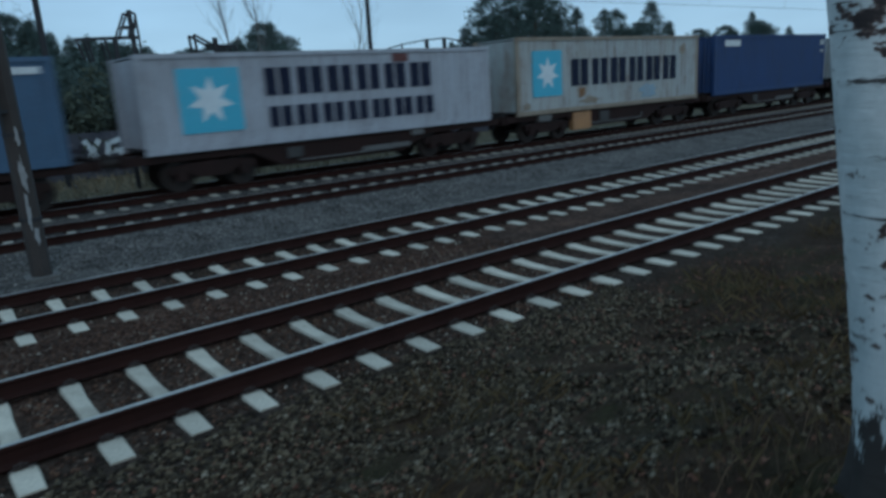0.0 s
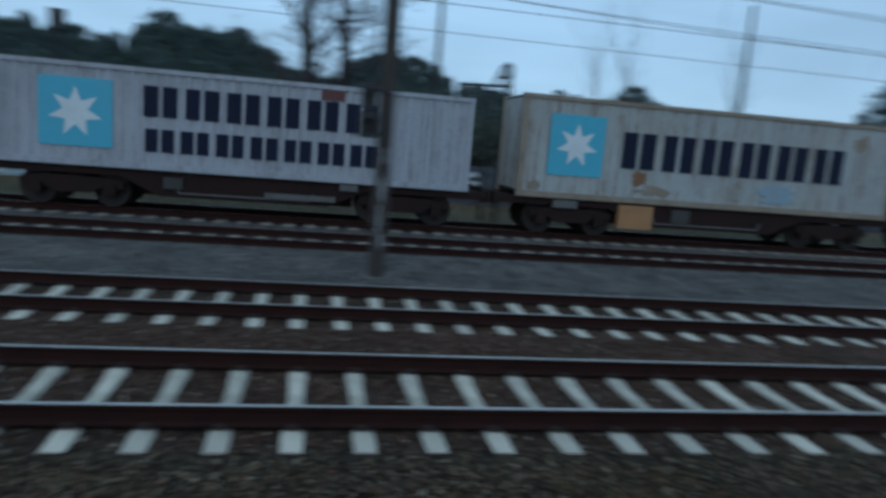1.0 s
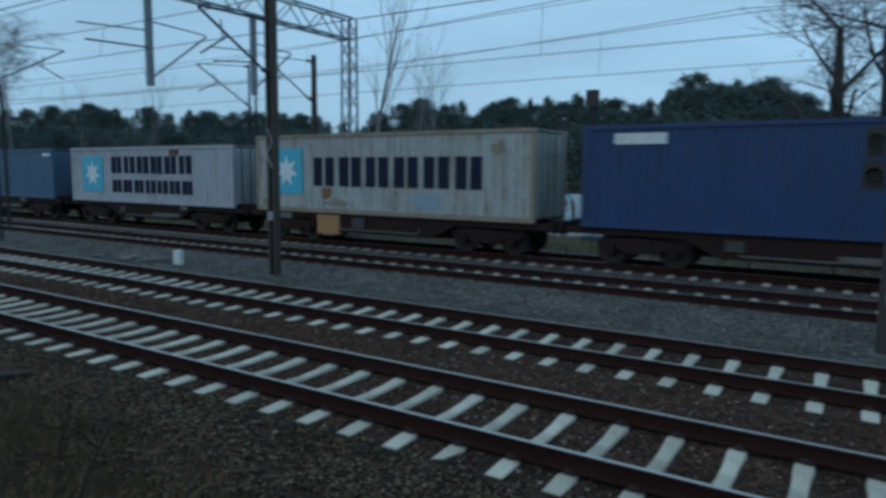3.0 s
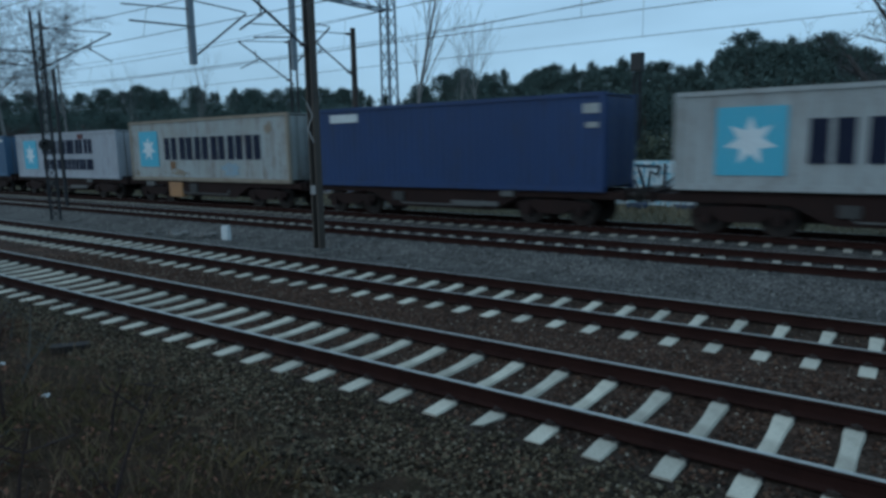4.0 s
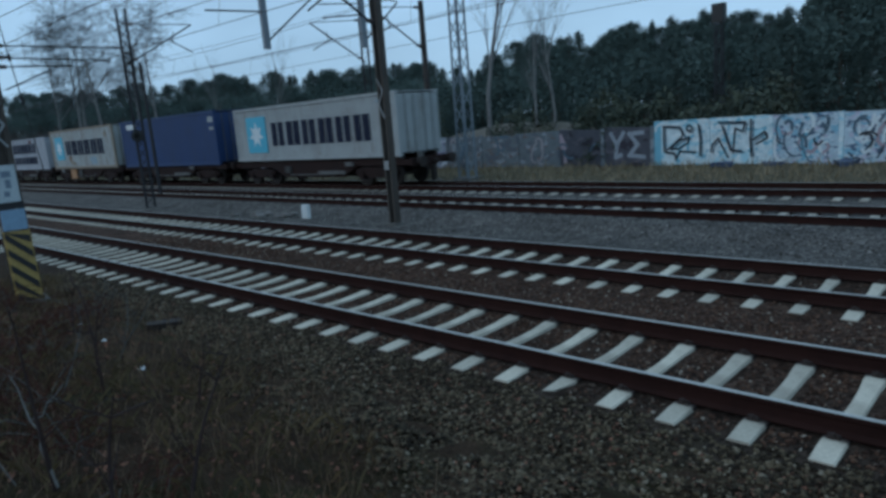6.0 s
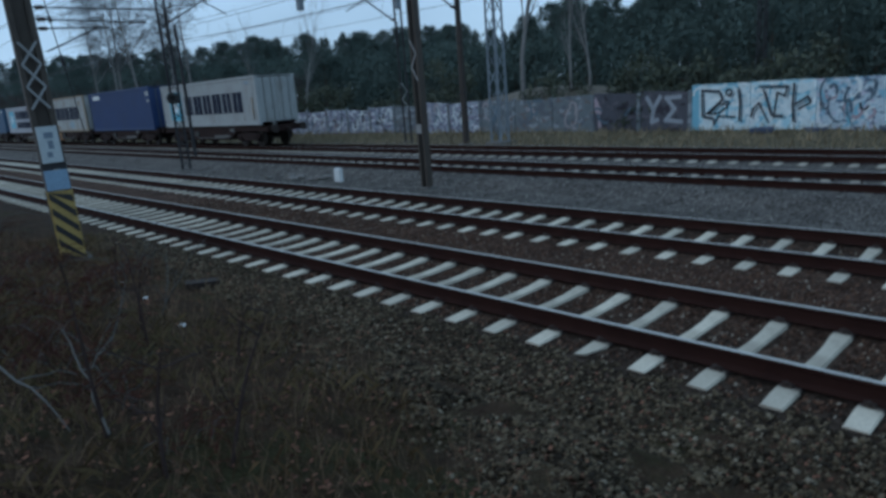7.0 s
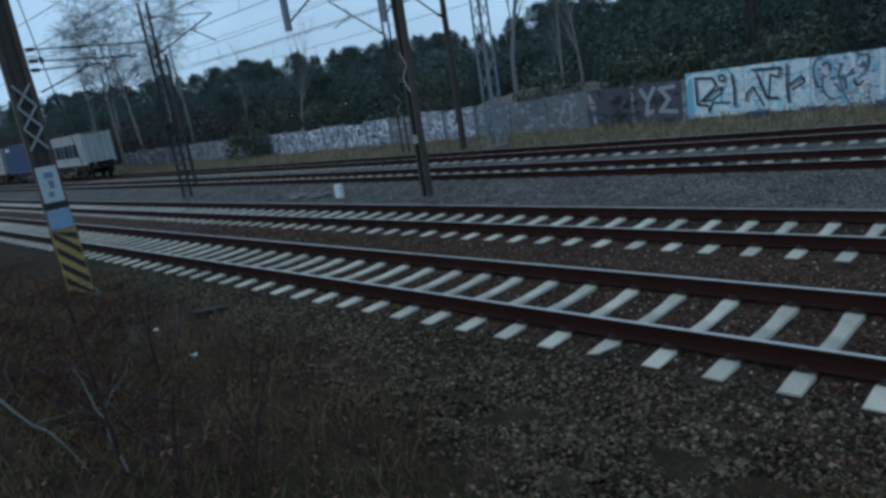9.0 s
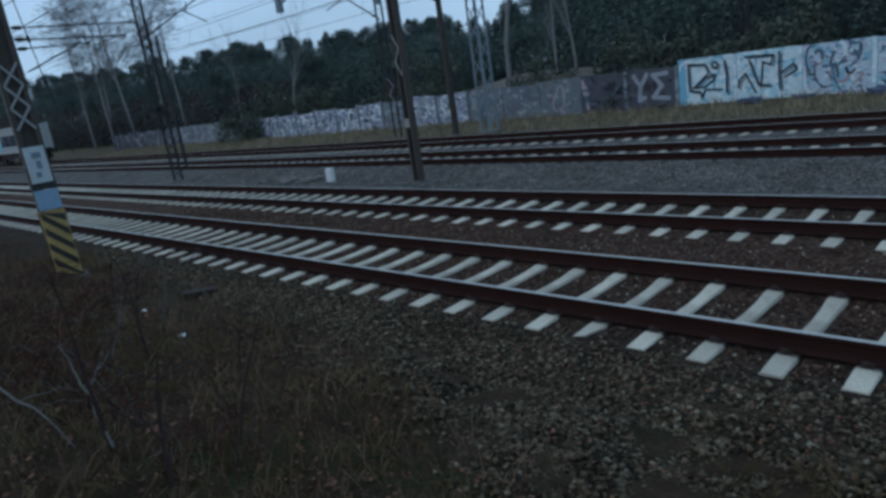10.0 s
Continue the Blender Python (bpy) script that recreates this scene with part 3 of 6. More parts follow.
def make_warning_mast():
    x, y = -9.5, -1.82
    g = height(x, y)
    m = laced_mast(x, y, g - 0.02, 9.0, 0.38, 0.32, M_mast, M_lacing, "dark steel mast with yellow and black warning stripes at its foot", 0.36, 2.35, 3.4, lean=-0.6, turn=80, crossed=True)
    part("web_plate", Shape().box(-0.11, 0.11, -0.06, 0.06, 2.3, 8.8), M_mast, m)
    sleeve = Shape().box(-0.20, 0.20, -0.18, 0.18, 0.05, 1.28, 0.03)
    base = part("warning_sleeve", sleeve, M_yellow, m, "yellow warning panel with slanting black stripes")
    for k in range(-1, 6):
        z = -0.02 + 0.27 * k
        for face in range(3):
            if face == 0:
                q = [(-0.18, -0.184, z + 0.36), (0.18, -0.184, z), (0.18, -0.184, z + 0.13), (-0.18, -0.184, z + 0.49)]
                n = Vector((0, -0.004, 0))
            elif face == 2:
                q = [(-0.204, 0.16, z + 0.68), (-0.204, -0.16, z + 0.36), (-0.204, -0.16, z + 0.49), (-0.204, 0.16, z + 0.81)]
                n = Vector((-0.004, 0, 0))
            else:
                q = [(0.204, -0.16, z), (0.204, 0.16, z + 0.24), (0.204, 0.16, z + 0.37), (0.204, -0.16, z + 0.13)]
                n = Vector((0.004, 0, 0))
            if min(p[2] for p in q) > 1.2:
                continue
            q = [(u, v, min(max(w, 0.06), 1.27)) for u, v, w in q]
            if max(p[2] for p in q) - min(p[2] for p in q) < 0.05:
                continue
            s = Shape().poly([Vector(p) for p in q] + [Vector(p) + n for p in q], [(0, 1, 2, 3), (7, 6, 5, 4), (0, 4, 5, 1), (1, 5, 6, 2), (2, 6, 7, 3), (3, 7, 4, 0)])
            part("black_stripe", s, M_black, base)
    part("blue_plate", Shape().box(-0.18, 0.18, -0.20, -0.175, 1.30, 1.64, 0.02), M_plate_blue, m, "pale blue enamel plate")
    part("band", Shape().box(-0.195, 0.195, -0.175, 0.175, 1.65, 1.76, 0.02), M_mast_dark, m)
    plate = part("number_plate", Shape().box(-0.16, 0.16, -0.20, -0.175, 1.77, 2.38, 0.02), M_plate, m, "white enamel plate with worn dark marks")
    for bx0, bx1, bz0, bz1 in ((-0.06, 0.08, 2.18, 2.28), (-0.02, 0.06, 2.00, 2.14), (-0.06, 0.02, 1.86, 1.95)):
        part("worn_mark", Shape().box(bx0, bx1, -0.204, -0.199, bz0, bz1), M_plate_mark, plate)
    # line anchor: three level rods, a raking strut and a hanging weight cable beside the mast
    back = m.matrix_basis.inverted()

    def rod(name, a, b, r, mt):
        return part(name, Shape().tube(back @ Vector((x, *a)), back @ Vector((x, *b)), r, n=6), mt, m)

    rod("bracket_post", (-1.66, 3.55), (-1.70, 4.75), 0.03, M_mast_dark)
    for za, zb, ye in ((4.46, 4.46, 0.45), (4.27, 4.23, 0.2), (4.12, 4.14, -0.45)):
        rod("bracket_tube", (-1.72, za), (ye, zb), 0.013, M_mast_dark)
        rod("insulator", (-1.62, za), (-1.50, za), 0.036, M_insulator)
    rod("stay", (-1.56, 3.75), (-0.62, 4.16), 0.014, M_mast_dark)
    rod("weight_cable", (-1.57, 5.6), (-1.22, 2.3), 0.009, M_mast_dark)
    rod("cable_clamp", (-1.435, 4.32), (-1.425, 4.22), 0.03, M_mast_dark)
    rod("cable_clamp", (-1.36, 3.62), (-1.35, 3.5), 0.03, M_mast_dark)


make_warning_mast()


def wire(name, pts, r, label):
    cu = bpy.data.curves.new(name, "CURVE")
    cu.dimensions, cu.bevel_depth, cu.bevel_resolution = "3D", r, 1
    sp = cu.splines.new("POLY")
    sp.points.add(len(pts) - 1)
    for p, co in zip(sp.points, pts):
        p.co = (*co, 1)
    cu.materials.append(M_wire)
    return tagged(new(name, cu), label, "wire", "overhead wires")


def make_wires():
    for n, yc in enumerate((1.3, 5.25, 10.7, 14.8)):
        sup = list(range(-226, 160, 48)) if n < 2 else list(range(-240, 160, 48))
        pts, con, drops = [], [], Shape()
        for a in sup:
            for i in range(12):
                u = i / 12
                z = 7.2 - 4 * 0.75 * u * (1 - u)
                x = a + 48 * u
                pts.append((x, yc, z))
                con.append((x, yc + 0.2 * math.sin(x / 15.3), 5.72))
                if i in (1, 3, 5, 7, 9, 11):
                    drops.tube((x, yc, z), (x, yc + 0.2 * math.sin(x / 15.3), 5.72), 0.006, n=4)
        wire("messenger_wire", pts, 0.010, "dark sagging messenger wire of the overhead line")
        wire("contact_wire", con, 0.010, "dark contact wire above the track")
        ob = new("dropper_wires", drops.mesh("dropper_wires", M_wire))
        tagged(ob, "thin vertical dropper wires between overhead wires", "wire", "overhead wires", "stuff")
    for y, z in ((7.9, 9.1), (17.6, 8.9), (18.6, 7.9)):
        pts = []
        for a in range(-240, 160, 60):
            for i in range(10):
                u = i / 10
                pts.append((a + 60 * u, y, z - 4 * 0.6 * u * (1 - u)))
        wire("feeder_wire", pts, 0.011, "dark sagging feeder wire along the masts")


make_wires()


def far_gantry(x, y, flip=1):
    """A bracketed signal post, the top of which shows above the wagons."""
    g = thing("signal_gantry", pose(x, y, -0.1), "dark steel signal gantry with a lattice cage", "gantry", "signal gantries")
    s = Shape()
    for dx in (0, 0.55):
        s.bar((dx * flip, 0, 0), (dx * flip, 0, 4.75 if dx == 0 else 5.6), 0.12, 0.12)
    part("post", s, M_mast_dark, g)
    s = Shape()
    s.bar((-1.15 * flip, 0, 4.72), (0.75 * flip, 0, 4.78), 0.1, 0.1)
    s.bar((-1.1 * flip, 0, 4.72), (-0.95 * flip, 0, 4.1), 0.06, 0.06)
    part("arm", s, M_mast_dark, g)
    for a, b in (((0.15, 4.8), (0.5, 5.55)), ((0.5, 5.55), (0.72, 5.5)), ((0.72, 5.5), (0.75, 4.1)), ((0.3, 5.1), (0.74, 5.1)), ((-0.8, 4.7), (-0.7, 4.05)), ((-0.3, 4.7), (-0.2, 4.05)), ((0.55, 4.8), (0.72, 5.4))):
        for y0 in (0.0, 0.5):
            part("cage_bar", Shape().bar((a[0] * flip, y0, a[1]), (b[0] * flip, y0, b[1]), 0.06, 0.06), M_mast_dark, g)
    return g


far_gantry(8.1, 18.5)
g2 = thing("signal_gantry", pose(11.3, 18.5, -0.1), "low dark steel bracket gantry behind the wagons", "gantry", "signal gantries")
part("post", Shape().bar((0, 0, 0), (0, 0, 4.75), 0.14, 0.14), M_mast_dark, g2)
for a, b in (((-0.7, 4.85), (0.65, 4.1)), ((-0.7, 4.85), (-0.65, 4.2)), ((-0.65, 4.3), (0.2, 4.45)), ((0.1, 4.5), (0.7, 4.45)), ((0.7, 4.45), (0.7, 4.0)), ((0.3, 4.5), (0.3, 4.0))):
    for y0 in (0.0, 0.5):
        part("cage_bar", Shape().bar((a[0], y0, a[1]), (b[0], y0, b[1]), 0.07, 0.07), M_mast_dark, g2)
g3 = thing("signal_gantry", pose(20.4, 18.5, -0.1), "long low bracket gantry with a bowed rail behind the wagons", "gantry", "signal gantries")
for x in (0.0, 0.95):
    part("post", Shape().bar((x, 0, 0), (x, 0, 4.62), 0.12, 0.12), M_mast_dark, g3)
for a, b in (((-2.6, 4.12), (-1.3, 4.42)), ((-1.3, 4.42), (-0.1, 4.58)), ((-0.1, 4.58), (1.0, 4.66)), ((1.0, 4.66), (2.0, 4.5)), ((2.0, 4.5), (2.7, 4.2)), ((-2.6, 4.0), (2.7, 4.1)), ((-1.3, 4.42), (-1.3, 4.03)), ((2.0, 4.5), (2.0, 4.08))):
    part("cage_bar", Shape().bar((a[0], 0, a[1]), (b[0], 0, b[1]), 0.05, 0.05), M_mast_dark, g3)
sg = lattice_mast(-10.0, 30.0, 0.0, 6.4, 0.34, 0.3, M_mast_dark, "short dark lattice signal post beyond the fence", 0.5)
part("signal_head", Shape().box(-0.3, 0.3, -0.25, 0.25, 6.3, 7.2, 0.04), M_black, sg, "black signal head")
solid_mast(6.6, 21.5, -0.1, 9.5, 0.26, 0.16, M_mast_dark, "slender dark lamp post behind the far track", 8)
solid_mast(20.5, 23.0, -0.1, 9.5, 0.26, 0.16, M_mast_dark, "slender dark lamp post behind the far track", 8)


def marker_post():
    x, y = -15.0, 7.95
    p = thing("kilometre_post", pose(x, y, height(x, y)), "low white concrete marker post on the ballast", "marker post")
    s = Shape()
    s.box(-0.17, 0.17, -0.08, 0.08, -0.2, 0.42, 0.03)
    part("stone", s, M_white, p)
    part("cap", Shape().box(-0.15, 0.15, -0.06, 0.06, 0.42, 0.46, 0.03), M_white, p)


marker_post()

# ---------------------------------------------------------------- container train
SPEED, HEAD = 12.83, 20.8


def weathered(name, base, dirt, drip, amount):
    """Container paint with broad dirt, vertical drips and rust blooms."""
    mt = worn(name, base, dirt, 20, 0.7, 0.5, 0.55, stretch=(1, 1, 0.25))
    nt = mt.node_tree
    bsdf = nt.nodes["Principled BSDF"]
    old = bsdf.inputs["Base Color"].links[0].from_socket
    co = nt.nodes.new("ShaderNodeTexCoord").outputs["Object"]
    runs = noise_of(nt, co, 1.0, 5, 0.7, (7.0, 2.0, 0.45))
    spots = noise_of(nt, co, 2.2, 5, 0.75)
    k = maths(nt, "MULTIPLY", ramp_between(nt, runs, (0, 0, 0), (1, 1, 1), 0.46, 0.64), ramp_between(nt, spots, (0.15, 0.15, 0.15), (1, 1, 1), 0.38, 0.58))
    col = mixed(nt, maths(nt, "MULTIPLY", k, amount), old, drip)
    pale = noise_of(nt, co, 0.5, 4, 0.6, (1.4, 1, 0.8))
    col = mixed(nt, maths(nt, "MULTIPLY", ramp_between(nt, pale, (0, 0, 0), (1, 1, 1), 0.45, 0.65), 0.25), col, tuple(min(c * 1.35, 0.7) for c in base))
    nt.links.new(col, bsdf.inputs["Base Color"])
    return mt


M_cont_grey = weathered("container_grey", (0.35, 0.375, 0.41), (0.19, 0.18, 0.175), (0.16, 0.15, 0.15), 0.6)
M_cont_beige = weathered("container_beige", (0.34, 0.375, 0.37), (0.25, 0.21, 0.15), (0.15, 0.085, 0.05), 0.85)
M_cont_pale = weathered("container_pale", (0.33, 0.36, 0.36), (0.21, 0.21, 0.20), (0.17, 0.14, 0.11), 0.6)
M_cont_navy = weathered("container_navy", (0.006, 0.036, 0.122), (0.006, 0.022, 0.070), (0.02, 0.025, 0.045), 0.5)
M_cont_steel = weathered("container_steel_blue", (0.045, 0.105, 0.18), (0.035, 0.065, 0.11), (0.05, 0.06, 0.09), 0.5)
M_faded = worn("container_faded_blue", (0.22, 0.33, 0.40), (0.28, 0.27, 0.24), 20, 2.5, 0.6, 0.6)
M_rusty_edge = worn("container_rusty_edge", (0.27, 0.225, 0.17), (0.13, 0.08, 0.05), 30, 1.5, 0.6, 0.7)
M_rust = worn("rust_brown", (0.20, 0.105, 0.05), (0.10, 0.05, 0.03), 30, 3, 0.5, 0.8)
M_rust_red = worn("red_placard", (0.12, 0.035, 0.03), (0.06, 0.025, 0.025), 30, 3, 0.5, 0.6)
M_cyan = worn("emblem_cyan", (0.055, 0.40, 0.54), (0.12, 0.36, 0.47), 25, 2, 0.4, 0.5)
M_emblem = worn("emblem_white", (0.62, 0.70, 0.72), (0.45, 0.5, 0.52), 25, 2, 0.4, 0.5)
M_ink = worn("marking_navy", (0.010, 0.015, 0.034), (0.022, 0.028, 0.045), 25, 2, 0.4, 0.7, gloss=0.15)
M_wagon = worn("wagon_brown", (0.026, 0.013, 0.011), (0.011, 0.008, 0.007), 30, 1.2, 0.6, 0.8, gloss=0.2)
M_wagon_grey = worn("wagon_grey", (0.05, 0.048, 0.046), (0.025, 0.028, 0.025), 30, 1.5, 0.6, 0.8)
M_wheel = worn("wheel_steel", (0.035, 0.026, 0.022), (0.015, 0.012, 0.011), 30, 3, 0.6, 0.7, 0.3)
M_orange = worn("orange_box", (0.38, 0.19, 0.08), (0.20, 0.11, 0.06), 30, 2, 0.5, 0.6)
M_wagon_plate = worn("wagon_plate", (0.115, 0.115, 0.11), (0.055, 0.048, 0.042), 30, 3, 0.5, 0.7)
CW, CL = 2.44, 12.19


def corrugated(length, z0, z1, y, out, depth=0.036, pitch=0.278):
    """A corrugated sheet along x, facing out (-1 or 1) in y."""
    s = Shape()
    xs, x, up = [], 0.0, False
    n = max(4, int(round(length / pitch)))
    p = length / n
    for i in range(n):
        a = i * p
        xs += [(a, 0), (a + p * 0.25, 0), (a + p * 0.5, 1), (a + p * 0.75, 1)]
    xs.append((length, 0))
    pts = [(xx, y - out * depth * k, z) for z in (z0, z1) for xx, k in xs]
    m = len(xs)
    faces = [(i, i + 1, m + i + 1, m + i) if out < 0 else (i + 1, i, m + i, m + i + 1) for i in range(m - 1)]
    return s.poly(pts, faces)


def emblem(parent, x, z, w, h, y):
    sq = part("emblem_square", Shape().box(x, x + w, y - 0.010, y + 0.03, z, z + h), M_cyan, parent, "sky-blue painted square")
    s = Shape()
    cx, cz = x + w / 2, z + h / 2
    pts = []
    for k in range(14):
        r = (0.38 if k % 2 == 0 else 0.18) * min(w, h)
        a = 2 * math.pi * k / 14 + math.pi / 2
        pts.append((cx + r * math.cos(a), y - 0.016, cz + r * math.sin(a)))
    pts.append((cx, y - 0.016, cz))
    s.poly(pts, [(14, (k + 1) % 14, k) for k in range(14)])
    part("emblem_star", s, M_emblem, sq, "white painted star")


def marking(parent, x, z, w, h, n, y, gap=0.2):
    """A painted word mark: a row of plain dark bars, two for each character."""
    count = n
    step = w / (n - gap)
    bw = step * (1 - gap)
    for k in range(count):
        a = x + k * step
        for u in (0, 0.57):
            part("marking_bar", Shape().box(a + u * bw, a + (u + 0.43) * bw, y - 0.012, y + 0.03, z, z + h), M_ink, parent)


def container(offset, h, body, edge, label, marks, z0=1.25, rust=False):
    """A forty-foot box: corner posts, rails, corrugated sides and ends, castings, doors with lock rods."""
    c = thing("shipping_container", pose(HEAD + offset, 14.8, z0), label, "container", "containers on the train")
    y0, y1 = -CW / 2, CW / 2
    part("side_wall", corrugated(CL - 0.3, 0.16, h - 0.12, y0 + 0.03, -1), body, c).location = (0.15, 0, 0)
    part("side_wall", corrugated(CL - 0.3, 0.16, h - 0.12, y1 - 0.03, 1), body, c).location = (0.15, 0, 0)
    part("roof", Shape().box(0.05, CL - 0.05, y0 + 0.05, y1 - 0.05, h - 0.06, h - 0.02), body, c)
    part("floor", Shape().box(0.05, CL - 0.05, y0 + 0.05, y1 - 0.05, 0.1, 0.16), M_wagon, c)
    for y in (y0, y1 - 0.07):
        part("top_rail", Shape().box(0.1, CL - 0.1, y, y + 0.07, h - 0.12, h, 0.01), edge, c)
        part("bottom_rail", Shape().box(0.1, CL - 0.1, y, y + 0.07, 0.0, 0.16, 0.01), edge, c)
    for x in (0, CL - 0.16):
        for y in (y0, y1 - 0.16):
            part("corner_post", Shape().box(x, x + 0.16, y, y + 0.16, 0.12, h - 0.12, 0.02), edge, c)
            for z in (0, h - 0.12):
                part("corner_casting", Shape().box(x - 0.006, x + 0.17, y - 0.006, y + 0.17, z, z + 0.12, 0.02), M_rusty_edge if rust else edge, c)
    # plain front end
    s = corrugated(CW - 0.32, 0.12, h - 0.1, 0.0, -1, 0.045, 0.24)
    s.v = [(0.05 + yy, xx - CW / 2 + 0.16, zz) for xx, yy, zz in s.v]
    s.f = [tuple(reversed(f)) for f in s.f]
    part("front_end", s, body, c)
    # door end
    for k in (0, 1):
        a = y0 + 0.16 + k * (CW - 0.32) / 2
        b = a + (CW - 0.32) / 2 - 0.01
        s = Shape().box(CL - 0.07, CL - 0.02, a, b, 0.14, h - 0.12, 0.01)
        for j in range(4):
            zz = 0.3 + j * (h - 0.5) / 4
            s.box(CL - 0.02, CL - 0.004, a + 0.06, b - 0.06, zz, zz + (h - 0.5) / 4 - 0.12)
        door = part("door", s, body, c)
        for q in (0.3, 0.75):
            yy = a + (b - a) * q
            part("lock_rod", Shape().tube((CL + 0.02, yy, 0.1), (CL + 0.02, yy, h - 0.08), 0.02, n=6), M_wagon_plate, door)
    for kind, *v in marks:
        if kind == "emblem":
            emblem(c, *v, y0 + 0.024)
        elif kind == "word":
            marking(c, *v, y0 + 0.024)
        elif kind == "stain":
            x, z, rx, rz, mt, lab = v
            stain(c, "rust_stain", x, z, rx, rz, y0 + 0.020, mt, lab, int(x * 100))
        elif kind == "patch":
            x, z, w, hh, mt, lab = v
            part("painted_patch", Shape().box(x, x + w, y0 + 0.008, y0 + 0.05, z, z + hh, 0), mt, c, lab)
    return c


def wheelset_shape():
    s = Shape()
    s.tube((0, -1.0, 0), (0, 1.0, 0), 0.08, n=8)
    for side in (-1, 1):
        y = side * 0.7535
        s.tube((0, y - 0.06, 0), (0, y + 0.06, 0), 0.455, 0.455, 20)
        s.tube((0, y - side * 0.06, 0), (0, y - side * 0.09, 0), 0.485, 0.485, 20)
        for k in range(5):
            w = 2 * math.pi * k / 5
            yy = y + side * 0.062
            s.tube((0.25 * math.cos(w), yy - side * 0.02, 0.25 * math.sin(w)), (0.25 * math.cos(w), yy + side * 0.006, 0.25 * math.sin(w)), 0.06, n=6)
    return s


def bogie_shape():
    s = Shape()
    for side in (-1, 1):
        y = side * 1.0
        prof = [(-1.25, 0.50), (-0.75, 0.56), (-0.45, 0.36), (0.45, 0.36), (0.75, 0.56), (1.25, 0.50), (1.25, 0.70), (0.5, 0.78), (-0.5, 0.78), (-1.25, 0.70)]
        pts = [(x, y - 0.07, z) for x, z in prof] + [(x, y + 0.07, z) for x, z in prof]
        n = len(prof)
        s.poly(pts, [tuple(range(n)), tuple(reversed(range(n, 2 * n)))] + [(i, n + i, n + (i + 1) % n, (i + 1) % n) for i in range(n)])
        for x in (-0.9, 0.9):
            s.box(x - 0.16, x + 0.16, y - 0.13, y + 0.13, 0.32, 0.66, 0.03)
            for dx in (-0.24, 0.24):
                for k in range(4):
                    s.tube((x + dx, y, 0.47 + 0.05 * k), (x + dx, y, 0.495 + 0.05 * k), 0.07, n=8)
    s.box(-0.2, 0.2, -1.0, 1.0, 0.48, 0.8, 0.03)
    return s


def wagon(offset, label, extras=()):
    """A flat container wagon on two bogies; its origin is at the rail head, at the box's front."""
    w = thing("container_wagon", pose(HEAD + offset, 14.8, 0.174), label, "wagon", "wagons of the train")
    x0, x1 = -0.55, CL + 0.55
    for side in (-1, 1):
        prof = [(x0, 0.86), (2.9, 0.86), (3.9, 0.38), (CL - 3.9, 0.38), (CL - 2.9, 0.86), (x1, 0.86), (x1, 1.07), (x0, 1.07)]
        y = side * 1.02
        pts = [(x, y - 0.06, z) for x, z in prof] + [(x, y + 0.06, z) for x, z in prof]
        n = len(prof)
        part("side_sill", Shape().poly(pts, [tuple(range(n)), tuple(reversed(range(n, 2 * n)))] + [(i, n + i, n + (i + 1) % n, (i + 1) % n) for i in range(n)]), M_wagon, w)
    s = Shape().box(x0, x1, -0.28, 0.28, 0.78, 1.04, 0.02)
    # added deep box: stands for dark underfloor gear and the shade round it
    s.box(3.2, CL - 3.2, -0.35, 0.35, 0.34, 0.80, 0.02)
    for k in range(9):
        x = 0.3 + k * (CL - 0.7) / 8
        s.box(x, x + 0.14, -1.05, 1.05, 0.9, 1.06)
    part("centre_sill", s, M_wagon, w)
    for x in (x0, x1):
        sg = -1 if x < 0 else 1
        part("headstock", Shape().box(min(x, x + sg * 0.12), max(x, x + sg * 0.12), -1.25, 1.25, 0.82, 1.14, 0.02), M_wagon, w)
        for y in (-0.875, 0.875):
            s = Shape().tube((x + sg * 0.12, y, 0.98), (x + sg * 0.34, y, 0.98), 0.11, 0.09, 10)
            s.tube((x + sg * 0.34, y, 0.98), (x + sg * 0.39, y, 0.98), 0.22, 0.22, 14)
            part("buffer", s, M_wheel, w)
        part("coupling_hook", Shape().bar((x + sg * 0.12, 0, 0.95), (x + sg * 0.36, 0, 0.9), 0.1, 0.14), M_wheel, w)
    sets = []
    for bx in (1.75, CL - 1.75):
        b = part("bogie", bogie_shape(), M_wagon, w)
        b.location = (bx, 0, 0)
        for ax in (-0.9, 0.9):
            ws = part("wheelset", WHEELS, M_wheel, b)
            ws.location = (ax, 0, 0.455)
            sets.append((ws, ax))
    for name, x, z, ww, hh, mt, lab in extras:
        part(name, Shape().box(x, x + ww, -1.18, -0.9, z, z + hh, 0.03), mt, w, lab)
    s = Shape()
    s.tube((4.6, -0.75, 0.55), (6.0, -0.75, 0.55), 0.16, n=12)
    part("air_reservoir", s, M_wagon_grey, w)
    s = Shape()
    s.bar((4.4, -1.12, 0.5), (7.8, -1.12, 0.5), 0.04, 0.04)
    s.bar((4.4, -1.12, 0.5), (4.3, -1.1, 0.7), 0.04, 0.04)
    s.bar((7.8, -1.12, 0.5), (7.9, -1.1, 0.7), 0.04, 0.04)
    part("hand_rail", s, M_wagon_plate, w)
    return w, sets


